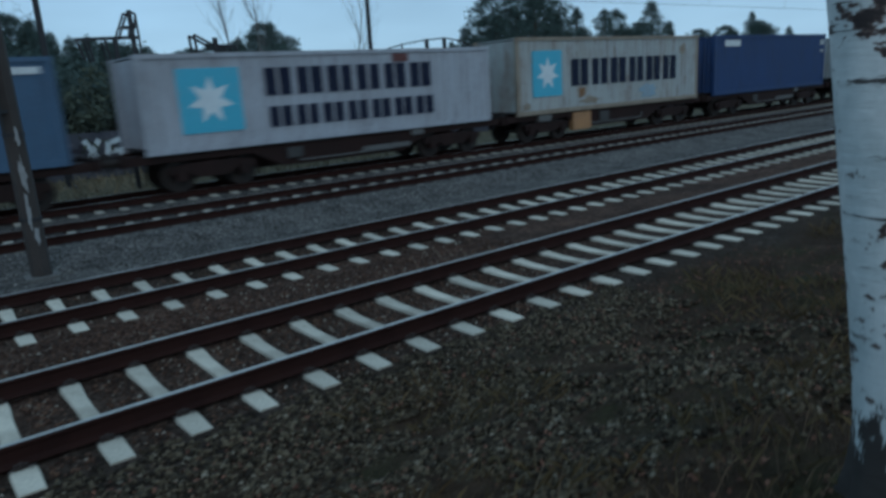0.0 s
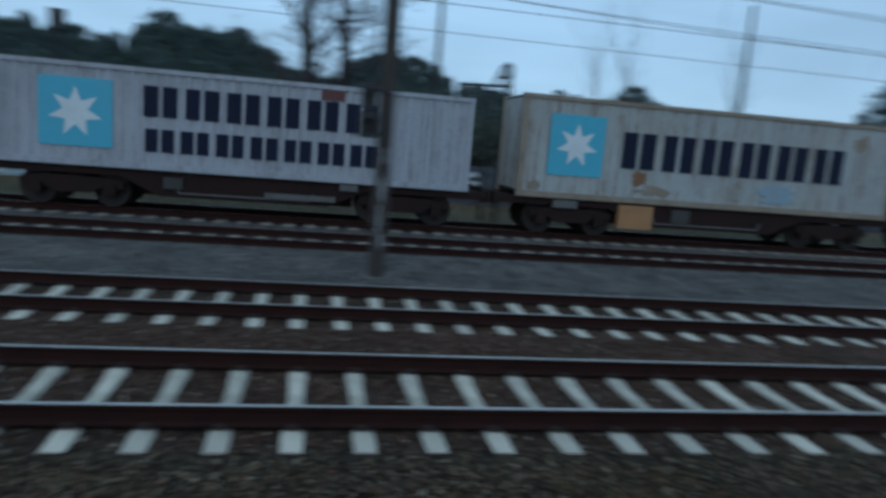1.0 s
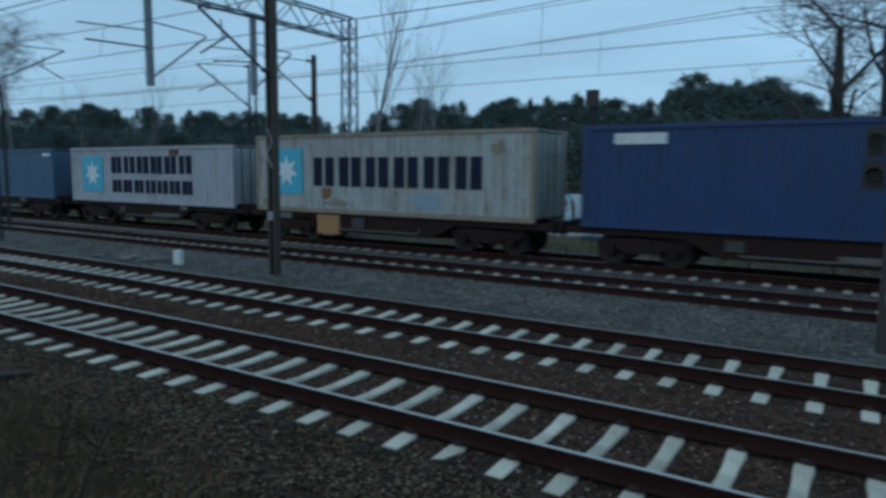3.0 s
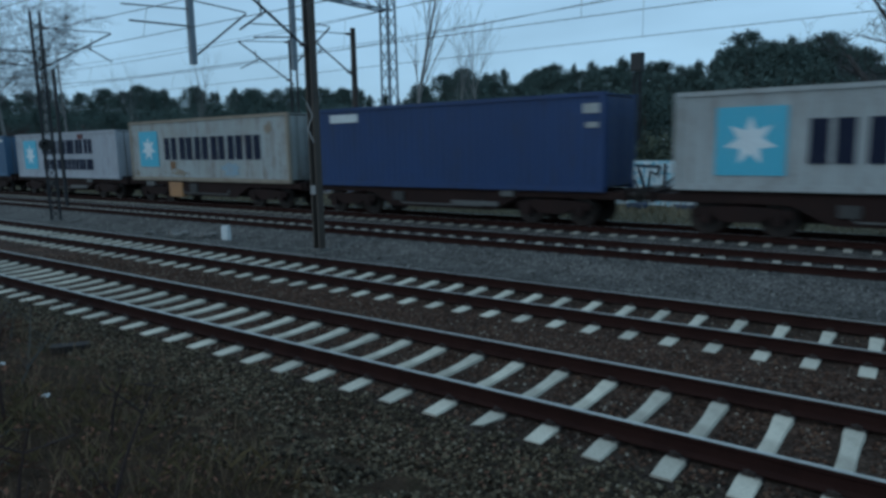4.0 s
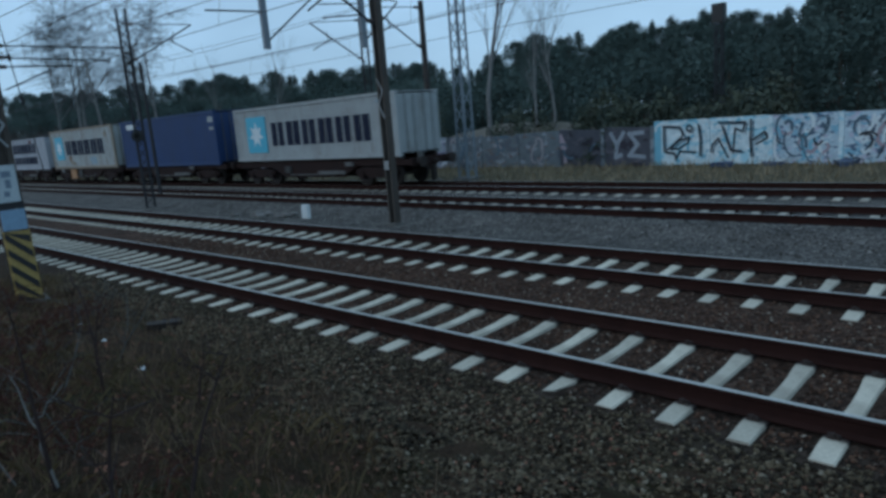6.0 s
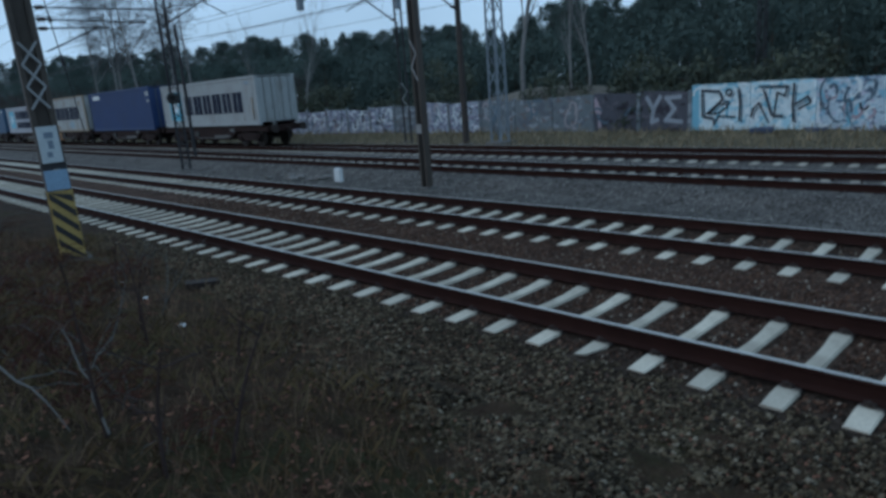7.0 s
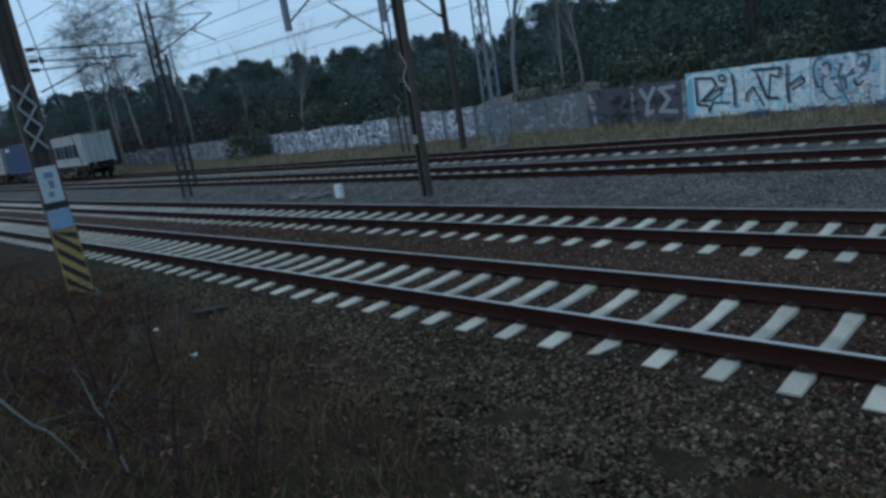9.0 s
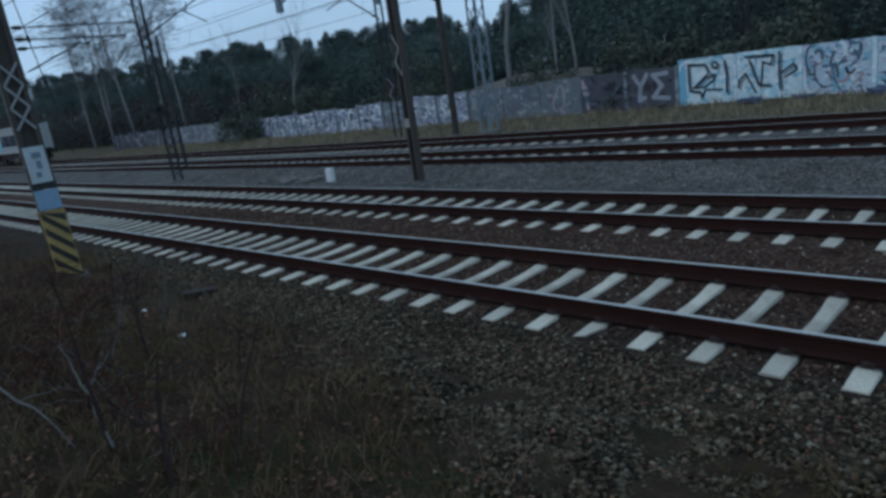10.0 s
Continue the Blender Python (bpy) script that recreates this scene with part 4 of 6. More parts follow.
WHEELS = wheelset_shape().mesh("wheelset", M_wheel)
EX_A = (("orange_box", 3.2, 0.30, 1.1, 0.70, M_orange, "faded orange equipment box"), ("number_panel", 1.15, 0.80, 0.75, 0.22, M_wagon_plate, "pale panel"), ("brake_panel", 4.9, 0.55, 0.6, 0.4, M_wagon_grey, ""))
EX_B = (("number_panel", 8.6, 0.86, 0.5, 0.17, M_wagon_plate, "pale panel"), ("pale_trough", 6.6, 0.52, 1.9, 0.14, M_wagon_plate, "pale trough"), ("brake_panel", 4.0, 0.6, 0.5, 0.3, M_wagon_grey, ""))
train = []
OFF = (-55.0, -41.3, -27.6, -13.6, 0.0, 13.7, 27.9)
for k, off in enumerate(OFF):
    train.append(wagon(off, "brown flat container wagon with two bogies, rolling", EX_A if k in (4, 1) else EX_B))
boxes = [
    container(OFF[0], 2.59, M_cont_steel, M_cont_steel, "dull blue forty-foot container on a wagon", [("patch", 11.2, 2.2, 0.7, 0.16, M_white, "white bar")]),
    container(OFF[1], 2.59, M_cont_navy, M_cont_navy, "dark blue forty-foot container on a wagon", [("patch", 0.7, 2.2, 1.0, 0.2, M_white, "white bar")]),
    container(OFF[2], 2.59, M_cont_steel, M_cont_steel, "dull blue forty-foot container on a wagon", [("patch", 11.2, 2.2, 0.7, 0.16, M_white, "white bar")]),
    container(OFF[3], 2.59, M_cont_grey, M_cont_grey, "grey forty-foot container with sky-blue emblem and two dark word marks",
              [("emblem", 1.0, 0.48, 1.75, 1.72), ("word", 3.5, 1.37, 6.0, 0.78, 6), ("word", 3.55, 0.47, 6.0, 0.59, 7), ("patch", 8.0, 2.19, 0.6, 0.26, M_rust_red, "dull red placard")]),
    container(OFF[4], 2.9, M_cont_beige, M_rusty_edge, "weathered beige forty-foot container with sky-blue emblem and dark word mark",
              [("emblem", 0.85, 0.67, 1.65, 1.73), ("word", 3.1, 1.0, 7.26, 1.05, 6), ("stain", 3.75, 0.72, 0.3, 0.26, M_rust, "brown rust stain"), ("stain", 4.3, 0.4, 0.7, 0.16, M_rusty_edge, "yellowish rust run"), ("stain", 0.5, 0.35, 0.25, 0.16, M_rusty_edge, "yellowish rust run"), ("stain", 10.9, 2.3, 0.3, 0.3, M_rusty_edge, "yellowish rust run"), ("stain", 8.3, 0.55, 0.7, 0.34, M_faded, "faded bluish patch")], rust=True),
    container(OFF[5], 2.9, M_cont_navy, M_cont_navy, "dark blue forty-foot container with a small white mark",
              [("patch", 0.95, 2.36, 1.45, 0.3, M_white, "white bar"), ("patch", 11.5, 2.3, 0.55, 0.28, M_cont_pale, "small pale mark"), ("patch", 11.6, 1.88, 0.4, 0.16, M_cont_pale, "small pale mark")]),
    container(OFF[6], 2.59, M_cont_pale, M_cont_pale, "pale grey forty-foot container with sky-blue emblem and dark word mark",
              [("emblem", 1.1, 0.40, 1.7, 1.75), ("word", 3.3, 0.70, 7.2, 1.10, 6), ("stain", 11.6, 0.9, 0.12, 0.6, M_rusty_edge, "yellowish rust run"), ("stain", 11.3, 2.25, 0.3, 0.12, M_faded, "faded bluish patch")], z0=1.38),
]
for y in (-1.05, 0.95):
    part("deck_rail", Shape().box(0.1, CL - 0.1, y, y + 0.1, 1.062, 1.206, 0.01), M_wagon, train[-1][0])
s = Shape()
s.box(CL + 0.68, CL + 0.75, -0.9, -0.65, 1.05, 1.35, 0.02)
part("tail_board", s, M_wagon_plate, train[-1][0], "pale tail board")


def rolled(t):
    """How far the train has rolled: a steady pace, then slowly gathering speed."""
    return SPEED * t + 0.22 * max(t - 5.2, 0) ** 2


def motions():
    """The train rolls by; each wheelset turns with it."""
    times = [0.4 * k for k in range(26)]
    for ob in [w for w, _ in train] + boxes:
        p = ob.matrix_basis.translation.copy()
        walk(ob, [(t, pose(p.x - rolled(t), p.y, p.z)) for t in times])
    for w, sets in train[2:]:
        for ws, ax in sets:
            walk(ws, [(k / 30, pose(ax, 0, 0.455, 0, -math.degrees(rolled(k / 30) / 0.455), 0)) for k in range(301)])

# ---------------------------------------------------------------- painted concrete fence


def spray_material(name, ground, cols, scale, share):
    """Old spray paint: overlapping patches of colour on concrete."""
    mt, nt, bsdf, co = surface(name)
    off = nt.nodes.new("ShaderNodeObjectInfo").outputs["Random"]
    shift = nt.nodes.new("ShaderNodeVectorMath")
    shift.operation = "ADD"
    nt.links.new(co, shift.inputs[0])
    comb = nt.nodes.new("ShaderNodeCombineXYZ")
    nt.links.new(maths(nt, "MULTIPLY", off, 37.0), comb.inputs[0])
    nt.links.new(comb.outputs[0], shift.inputs[1])
    co = shift.outputs[0]
    col = ramp_between(nt, noise_of(nt, co, 2.2, 5, 0.7), tuple(c * 0.75 for c in ground), ground, 0.35, 0.65)
    for i, c in enumerate(cols):
        n = noise_of(nt, co, scale * (1 + 0.45 * i), 2.5, 0.5, (1, 1, 1.3 + 0.3 * i))
        edge = 0.5 + 0.5 * (0.36 - share) + 0.02 * i
        col = mixed(nt, ramp_between(nt, n, (0, 0, 0), (1, 1, 1), edge, edge + 0.03), col, c)
    nt.links.new(col, bsdf.inputs["Base Color"])
    bsdf.inputs["Roughness"].default_value = 0.8
    bumped(nt, bsdf, noise_of(nt, co, 40, 3, 0.7), 0.3, 0.004)
    return mt


M_wall_white = spray_material("painted_white", (0.62, 0.76, 0.80), ((0.36, 0.62, 0.71), (0.68, 0.77, 0.79), (0.16, 0.42, 0.53)), 1.6, 0.24)
M_wall_mixed = spray_material("painted_mixed", (0.46, 0.60, 0.68), ((0.20, 0.42, 0.54), (0.45, 0.46, 0.56), (0.08, 0.13, 0.20), (0.55, 0.64, 0.68)), 1.9, 0.3)
M_wall_grey = spray_material("painted_grey", (0.15, 0.185, 0.205), ((0.10, 0.12, 0.145), (0.24, 0.28, 0.31), (0.14, 0.12, 0.12)), 1.2, 0.26)
M_wall_dark = spray_material("painted_dark", (0.075, 0.08, 0.10), ((0.03, 0.028, 0.04), (0.11, 0.105, 0.125)), 1.3, 0.22)
M_wall_tags = spray_material("painted_tags", (0.30, 0.37, 0.44), ((0.52, 0.58, 0.64), (0.10, 0.12, 0.18), (0.26, 0.24, 0.33)), 2.0, 0.32)
M_outline = worn("spray_black", (0.012, 0.014, 0.02), (0.05, 0.06, 0.07), 25, 3, 0.4, 0.7)
M_spray_grey = worn("spray_blue_grey", (0.07, 0.12, 0.16), (0.16, 0.24, 0.29), 25, 3, 0.5, 0.7)
M_spray_cyan = worn("spray_cyan", (0.16, 0.45, 0.58), (0.3, 0.5, 0.58), 25, 3, 0.4, 0.7)
M_spray_white = worn("spray_dull_white", (0.27, 0.31, 0.35), (0.17, 0.19, 0.22), 25, 3, 0.4, 0.7)
M_spray_rose = worn("spray_rose", (0.36, 0.29, 0.33), (0.24, 0.2, 0.24), 25, 3, 0.4, 0.7)
M_spray_pale = worn("spray_pale", (0.30, 0.28, 0.30), (0.2, 0.19, 0.21), 25, 3, 0.4, 0.7)


def stroke(parent, pts, w, y, mt, name="spray_stroke"):
    """A painted line, as a ribbon just proud of the panel."""
    s = Shape()
    y -= 0.0006 * len(parent.children)
    for i, ((xa, za), (xb, zb)) in enumerate(zip(pts, pts[1:])):
        y -= 0.0001
        d = Vector((xb - xa, 0, zb - za))
        d.normalize()
        e, n = d * w * 0.45, Vector((-d.z, 0, d.x)) * (w / 2)
        a, b = Vector((xa, y, za)) - e, Vector((xb, y, zb)) + e
        s.poly([a - n, b - n, b + n, a + n], [(0, 1, 2, 3)])
    part(name, s, mt, parent)


def tangle(p, rnd, n, w, size, top, y, mats, steps=7):
    """Sprayed loops and hooks crossing each other on a panel."""
    for _ in range(n):
        cx, cz = rnd.uniform(0.4, 2.1), rnd.uniform(0.35, top - 0.3)
        a0, turn = rnd.uniform(0, 6.28), rnd.choice((-1, 1)) * rnd.uniform(0.8, 3.0)
        rx, rz = size * rnd.uniform(0.4, 1.2), size * rnd.uniform(0.6, 1.9)
        slant = rnd.uniform(-0.3, 0.5)
        pts = []
        for i in range(steps):
            q = a0 + turn * i / (steps - 1)
            u, v = rx * math.cos(q), rz * math.sin(q)
            pts.append((min(max(cx + u + slant * v, 0.16), 2.36), min(max(cz + v, 0.05), top - 0.05)))
        stroke(p, pts, w * rnd.uniform(0.7, 1.3), y - 0.004, rnd.choice(mats))


# painted outlines on the bright panels and the two tags, in metres along the panel and up it
SCRIPT = (
    (0, ((0.55, 1.62), (0.58, 0.5), (1.05, 0.42), (1.1, 0.15), (1.3, 0.5), (2.0, 0.45))),
    (0, ((0.55, 1.62), (1.3, 1.55), (1.45, 1.2), (1.05, 0.85), (0.75, 0.6))),
    (0, ((0.85, 0.62), (1.3, 1.0), (1.7, 1.1), (1.65, 0.85), (1.2, 0.6), (0.85, 0.62))),
    (0, ((1.62, 1.4), (1.78, 1.36), (1.86, 1.5), (1.74, 1.62), (1.6, 1.54), (1.62, 1.4))),
    (0, ((2.12, 1.62), (2.2, 1.0), (2.18, 0.3))),
    (1, ((0.15, 0.45), (0.2, 0.75), (0.45, 1.0), (0.65, 0.6), (0.85, 0.2))),
    (1, ((0.45, 1.66), (1.55, 1.62), (1.45, 1.25), (1.15, 1.38), (1.05, 0.4))),
    (1, ((0.62, 1.5), (0.95, 0.5), (1.4, 0.45))),
    (1, ((1.78, 1.7), (1.75, 0.9), (1.8, 0.25))),
    (1, ((1.85, 0.9), (2.3, 1.2), (2.42, 0.95), (1.98, 0.72))),
)
TAG = (((0.45, 1.4), (0.75, 0.88)), ((1.1, 1.42), (0.75, 0.88), (0.68, 0.3), (0.95, 0.4)), ((2.05, 1.4), (1.4, 1.36), (1.8, 0.88), (1.38, 0.38), (2.1, 0.3)))
TAG_FAR = (((0.8, 1.3), (1.2, 0.6)), ((1.25, 1.3), (0.8, 0.6)), ((2.0, 1.3), (1.6, 1.2), (1.5, 0.7), (1.9, 0.45), (2.1, 0.9), (1.75, 0.9)))


def make_fence():
    y, pw, zt, first = 24.0, 2.52, 1.68, -10.65
    wall = thing("wall_concrete", pose(0, y, 0), "concrete panel fence covered with spray paint", "wall", kind="structure")
    rnd = random.Random(4)
    post = Shape().box(-0.09, 0.09, -0.10, 0.09, -0.5, zt - 0.02, 0.02).mesh("post", M_wall_grey)
    post_white = Shape().box(-0.09, 0.09, -0.08, 0.09, -0.5, zt + 0.15, 0.02).mesh("post", M_wall_white)
    for k in range(-27, 23):
        x = first + pw * k
        kind = M_wall_grey
        if k < -20 or k in (-2, -1) or k > 3:
            kind = M_wall_dark
        if -14 <= k <= -9 or k in (-7, -6):
            kind = M_wall_tags
        if k in (0, 1):
            kind = M_wall_white
        if k in (2, 3):
            kind = M_wall_mixed
        dz = rnd.uniform(-0.12, 0.04) + (0.16 if 0 <= k <= 3 else 0)
        if k < -7:
            dz -= 0.12
        top, slope = zt + dz, 0.0 if -1 < k < 4 else rnd.uniform(-0.07, 0.07)
        s = Shape().box(0.095, pw - 0.095, -0.05, 0.05, -0.45, top, 0.012)
        s.v = [(a, b, c + (slope * (1 if a > pw / 2 else -1) if c > 0 else 0)) for a, b, c in s.v]
        p = part("wall_panel", s, kind, wall)
        p.location = (x, 0, 0)
        ob = part("post", post_white if 0 < k <= 4 else post, M_wall_grey, wall)
        ob.location = (x, 0, 0)
        yy = -0.056
        top -= abs(slope)
        if k == 0:
            part("painted_band", Shape().box(0.1, 0.42, yy, -0.045, -0.1, top - 0.01), M_spray_cyan, p)
        if k in (0, 1):
            tangle(p, rnd, 7, 0.10, 0.35, top, yy, (M_spray_cyan, M_emblem))
            for panel, pts in SCRIPT:
                if panel == k:
                    stroke(p, pts, 0.075, yy - 0.016, M_outline)
                    stroke(p, [(u + 0.09, v - 0.07) for u, v in pts[:3]], 0.05, yy - 0.012, M_spray_grey)
        elif k in (2, 3):
            tangle(p, rnd, 16, 0.10, 0.3, top, yy, (M_emblem, M_spray_cyan, M_spray_grey, M_spray_rose))
            tangle(p, rnd, 9, 0.06, 0.35, top, yy - 0.014, (M_outline, M_spray_grey))
        elif k == -1:
            for pts in TAG:
                stroke(p, pts, 0.19, yy - 0.006, M_spray_white)
        elif k == 7:
            for pts in TAG_FAR:
                stroke(p, pts, 0.2, yy - 0.006, M_emblem)
        elif k == -2:
            s = Shape()
            s.poly([(0.1, yy, 1.45), (0.22, yy, 1.55), (0.56, yy, 0.85), (0.4, yy, 0.7), (0.5, yy, 0.1), (0.3, yy, 0.05), (0.32, yy, 0.6), (0.12, yy, 0.9)], [(0, 7, 3, 2, 1), (7, 6, 3), (6, 5, 4, 3)])
            part("painted_patch", s, M_spray_rose, p)
            tangle(p, rnd, 3, 0.12, 0.3, top, yy - 0.008, (M_spray_grey,))
        elif k in (-3, -4, -5):
            tangle(p, rnd, 4, 0.12, 0.4, top, yy, (M_spray_pale, M_spray_grey))
        elif kind is M_wall_tags:
            tangle(p, rnd, 13, 0.12, 0.3, top, yy, (M_outline, M_spray_white, M_spray_pale, M_spray_grey, M_emblem))
        elif k < -14:
            tangle(p, rnd, 6, 0.14, 0.35, top, yy, (M_spray_pale, M_spray_grey, M_spray_white))


make_fence()

# ---------------------------------------------------------------- trees
M_bark = worn("pine_bark", (0.075, 0.05, 0.038), (0.035, 0.026, 0.02), 18, 1.2, 0.6, 0.9, stretch=(1, 1, 0.3))
M_bark_pale = worn("birch_bark_far", (0.17, 0.17, 0.165), (0.07, 0.063, 0.06), 12, 1.5, 0.6, 0.8, stretch=(1, 1, 3))
M_bark_dark = worn("bare_tree_bark", (0.05, 0.045, 0.042), (0.025, 0.022, 0.02), 14, 1.2, 0.6, 0.9)
# needle green shifted towards blue, with some distance haze put into the colour
M_needles = worn("pine_needles", (0.066, 0.098, 0.088), (0.042, 0.065, 0.060), 6, 0.35, 0.6, 0.9, random_tint=0.12, island=True, gloss=0.15)
M_needles_pale = worn("bush_leaves", (0.056, 0.070, 0.046), (0.036, 0.046, 0.032), 6, 0.35, 0.6, 0.8, random_tint=0.4, island=True)
M_brush = worn("bare_brushwood", (0.075, 0.058, 0.056), (0.045, 0.036, 0.036), 6, 0.35, 0.6, 0.9, random_tint=0.3, island=True, gloss=0.1)
M_twig = worn("fine_twigs", (0.055, 0.055, 0.058), (0.035, 0.034, 0.036), 14, 1.2, 0.5, 0.9)


def tuft(s, c, r, n, rnd):
    """A clump of small flat sprays."""
    for _ in range(n):
        d = Vector((rnd.gauss(0, 1), rnd.gauss(0, 1), rnd.gauss(0, 0.7)))
        d.normalize()
        p = Vector(c) + d * r * rnd.uniform(0.2, 1.0)
        a = Vector((rnd.gauss(0, 1), rnd.gauss(0, 1), rnd.gauss(0, 1))).normalized() * min(r, 0.8) * rnd.uniform(0.14, 0.28)
        b = a.cross(d).normalized() * min(r, 0.8) * rnd.uniform(0.05, 0.10)
        s.poly([p - a, p + b, p + a * 1.1, p - b], [(0, 1, 2, 3)])


def pine_tree(seed, h, spread, bare, cone):
    """A conifer: tapered trunk, whorls of boughs, each with many small needle sprays. cone: how pointed it is."""
    rnd = random.Random(seed)
    tree = thing("pine_tree", pose(0, 0, 0), "dark green pine tree at the edge of the wood", "tree", "pine trees of the wood")
    t, c = Shape(), Shape()
    lean = (rnd.uniform(-0.02, 0.02) * h, rnd.uniform(-0.02, 0.02) * h)
    n = 5
    for i in range(n):
        a, b = i / n, (i + 1) / n
        t.tube((lean[0] * a * a, lean[1] * a * a, h * a * 0.97 - (0.3 if i == 0 else 0)), (lean[0] * b * b, lean[1] * b * b, h * b * 0.97), 0.015 * h * (1 - a) + 0.02, 0.015 * h * (1 - b) + 0.02, 6, caps=False)
    off = Vector((seed * 7.3, seed * 3.1, 0))
    for i in range(290):
        u = rnd.random() ** 0.85
        pointed, rounded = 1.0 - 0.96 * u, math.sin(math.pi * (0.16 + 0.78 * u)) ** 0.65
        w = rnd.uniform(0, 6.283)
        lump = 1 + 0.55 * noise.noise(Vector((1.6 * math.cos(w), 1.6 * math.sin(w), 5 * u)) + off)
        rr = spread * h * (cone * pointed + (1 - cone) * rounded) * lump * math.sqrt(rnd.uniform(0.12, 1.0))
        root = Vector((lean[0] * u * u, lean[1] * u * u, h * (bare + (0.93 - bare) * u)))
        e = root + Vector((rr * math.cos(w), rr * math.sin(w), rr * rnd.uniform(-0.12, 0.3)))
        if i % 9 == 0:
            t.tube(root - Vector((0, 0, 0.3)), e, 0.03, 0.01, 3, caps=False)
        tuft(c, e, h * (0.052 - 0.022 * u * cone) * rnd.uniform(0.6, 1.25), 30, rnd)
    tuft(c, (lean[0], lean[1], h * 0.95), h * 0.03, 24, rnd)
    part("trunk", t, M_bark, tree)
    part("crown", c, M_needles, tree)
    return tree


def bare_tree(seed, h, bark, twig, label, spread=0.5, levels=4, r=None, first=0.25, forks=(3, 2, 2, 2), droop=0.0):
    rnd = random.Random(seed)
    tree = thing("bare_tree", pose(0, 0, 0), label, "tree", "bare trees")
    trunk, limbs, fine = Shape(), Shape(), Shape()
    r = r or 0.014 * h

    def grow(p, d, length, rad, lvl):
        n = 3
        pts = [p]
        for i in range(n):
            d2 = (d + Vector((rnd.gauss(0, 0.12 if lvl else 0.05), rnd.gauss(0, 0.12 if lvl else 0.05), rnd.gauss(0.04, 0.07) - (droop if lvl > 2 else 0)))).normalized()
            q = pts[-1] + d2 * length / n
            ra, rb = rad * (1 - 0.22 * i), rad * (1 - 0.22 * (i + 1))
            (trunk if lvl == 0 else limbs if lvl < 3 else fine).tube(pts[-1], q, ra, rb, 6 if lvl < 2 else 3, caps=False)
            pts.append(q)
            d = d2
            if lvl < levels and (lvl > 0 or i >= 0):
                for _ in range(forks[lvl]):
                    side = Vector((rnd.gauss(0, 1), rnd.gauss(0, 1), rnd.gauss(0.1, 0.45))).normalized()
                    nd = (d * (1 - spread) + side * spread).normalized()
                    grow(pts[-1].lerp(pts[-2], rnd.random() * 0.6), nd, length * rnd.uniform(0.42, 0.62), max(rb * rnd.uniform(0.4, 0.6), 0.010), lvl + 1)

    foot = Vector((0, 0, first * h))
    trunk.tube((0, 0, -0.3), foot, r * 1.35, r * 1.05, 7, caps=False)
    grow(foot, Vector((rnd.gauss(0, 0.05), rnd.gauss(0, 0.05), 1)), h * 0.62, r, 0)
    part("trunk", trunk, bark, tree)
    tagged(part("branchwork", limbs, bark, tree), kind="stuff")
    tagged(part("twiggery", fine, twig, tree), kind="stuff")
    return tree


# how high the wood stands above the eye, in degrees, by bearing
SKYLINE = ((-75, 2.0), (-66, 2.0), (-62, 3.6), (-59.5, 2.5), (-57.5, 2.9), (-55.6, 5.2), (-53.4, 3.0), (-50.4, 5.4), (-49, 4.2), (-46, 6.3), (-43.4, 6.3), (-40.5, 3.8), (-37, 2.2), (-29, 2.4), (-26, 4.0), (-24.6, 5.7), (-23, 4.2), (-17, 3.4),
           (-11, 4.8), (-7, 6.0), (-3, 6.3), (1, 3.9), (3.7, 4.8), (7, 6.9), (14, 7.2), (16, 5.7), (21, 6.0), (28, 5.6), (33, 5.5), (36.5, 5.6), (38.5, 4.1), (41, 4.0), (45, 4.8), (50, 4.1), (55, 4.5), (64, 4.2), (71, 4.0), (80, 3.5))


def make_wood():
    kinds = [pine_tree(k, 12.0, (0.21, 0.21, 0.22, 0.23, 0.21, 0.24)[k], (0.15, 0.35, 0.1, 0.42, 0.25, 0.3)[k], (0.7, 0.15, 0.95, 0.1, 0.8, 0.45)[k]) for k in range(6)]
    rnd = random.Random(11)
    made = 0
    used = set()
    for row, y in enumerate((40, 50, 62, 76)):
        yaw = -68 + row * 0.7
        while yaw < 79:
            d = y / max(math.cos(radians(yaw)), 0.26)
            yaw += rnd.uniform(0.8, 1.2) * (4.0, 2.6, 1.6, 0.8)[row] * (1.8 if yaw < -34 else 1)
            x = 3.0 - d * math.sin(radians(yaw))
            yy = -5 + d * math.cos(radians(yaw)) + rnd.uniform(-3, 3)
            if yy < 27:
                continue
            elev = np.interp(yaw, [k[0] for k in SKYLINE], [k[1] for k in SKYLINE])
            top = 2.7 + d * math.tan(radians(elev * 1.1)) * rnd.uniform(*((0.4, 0.8), (0.62, 0.92), (0.84, 1.0), (0.93, 1.07))[row])
            g = height(x, yy)
            h = top - g
            if h < 2.5:
                continue
            k = rnd.randrange(6)
            m = pose(x, yy, g, 0, 0, rnd.uniform(0, 360))
            ob = kinds[k] if k not in used else copy_thing(kinds[k], pose(0, 0, 0))
            used.add(k)
            wide = h / 12 * rnd.uniform(0.9, 1.25) * (1.0, 1.15, 1.2, 1.35 if yaw < -34 else 1.05)[row]
            ob.matrix_basis = m @ Matrix.Diagonal((wide, wide, h / 12, 1))
            made += 1


make_wood()


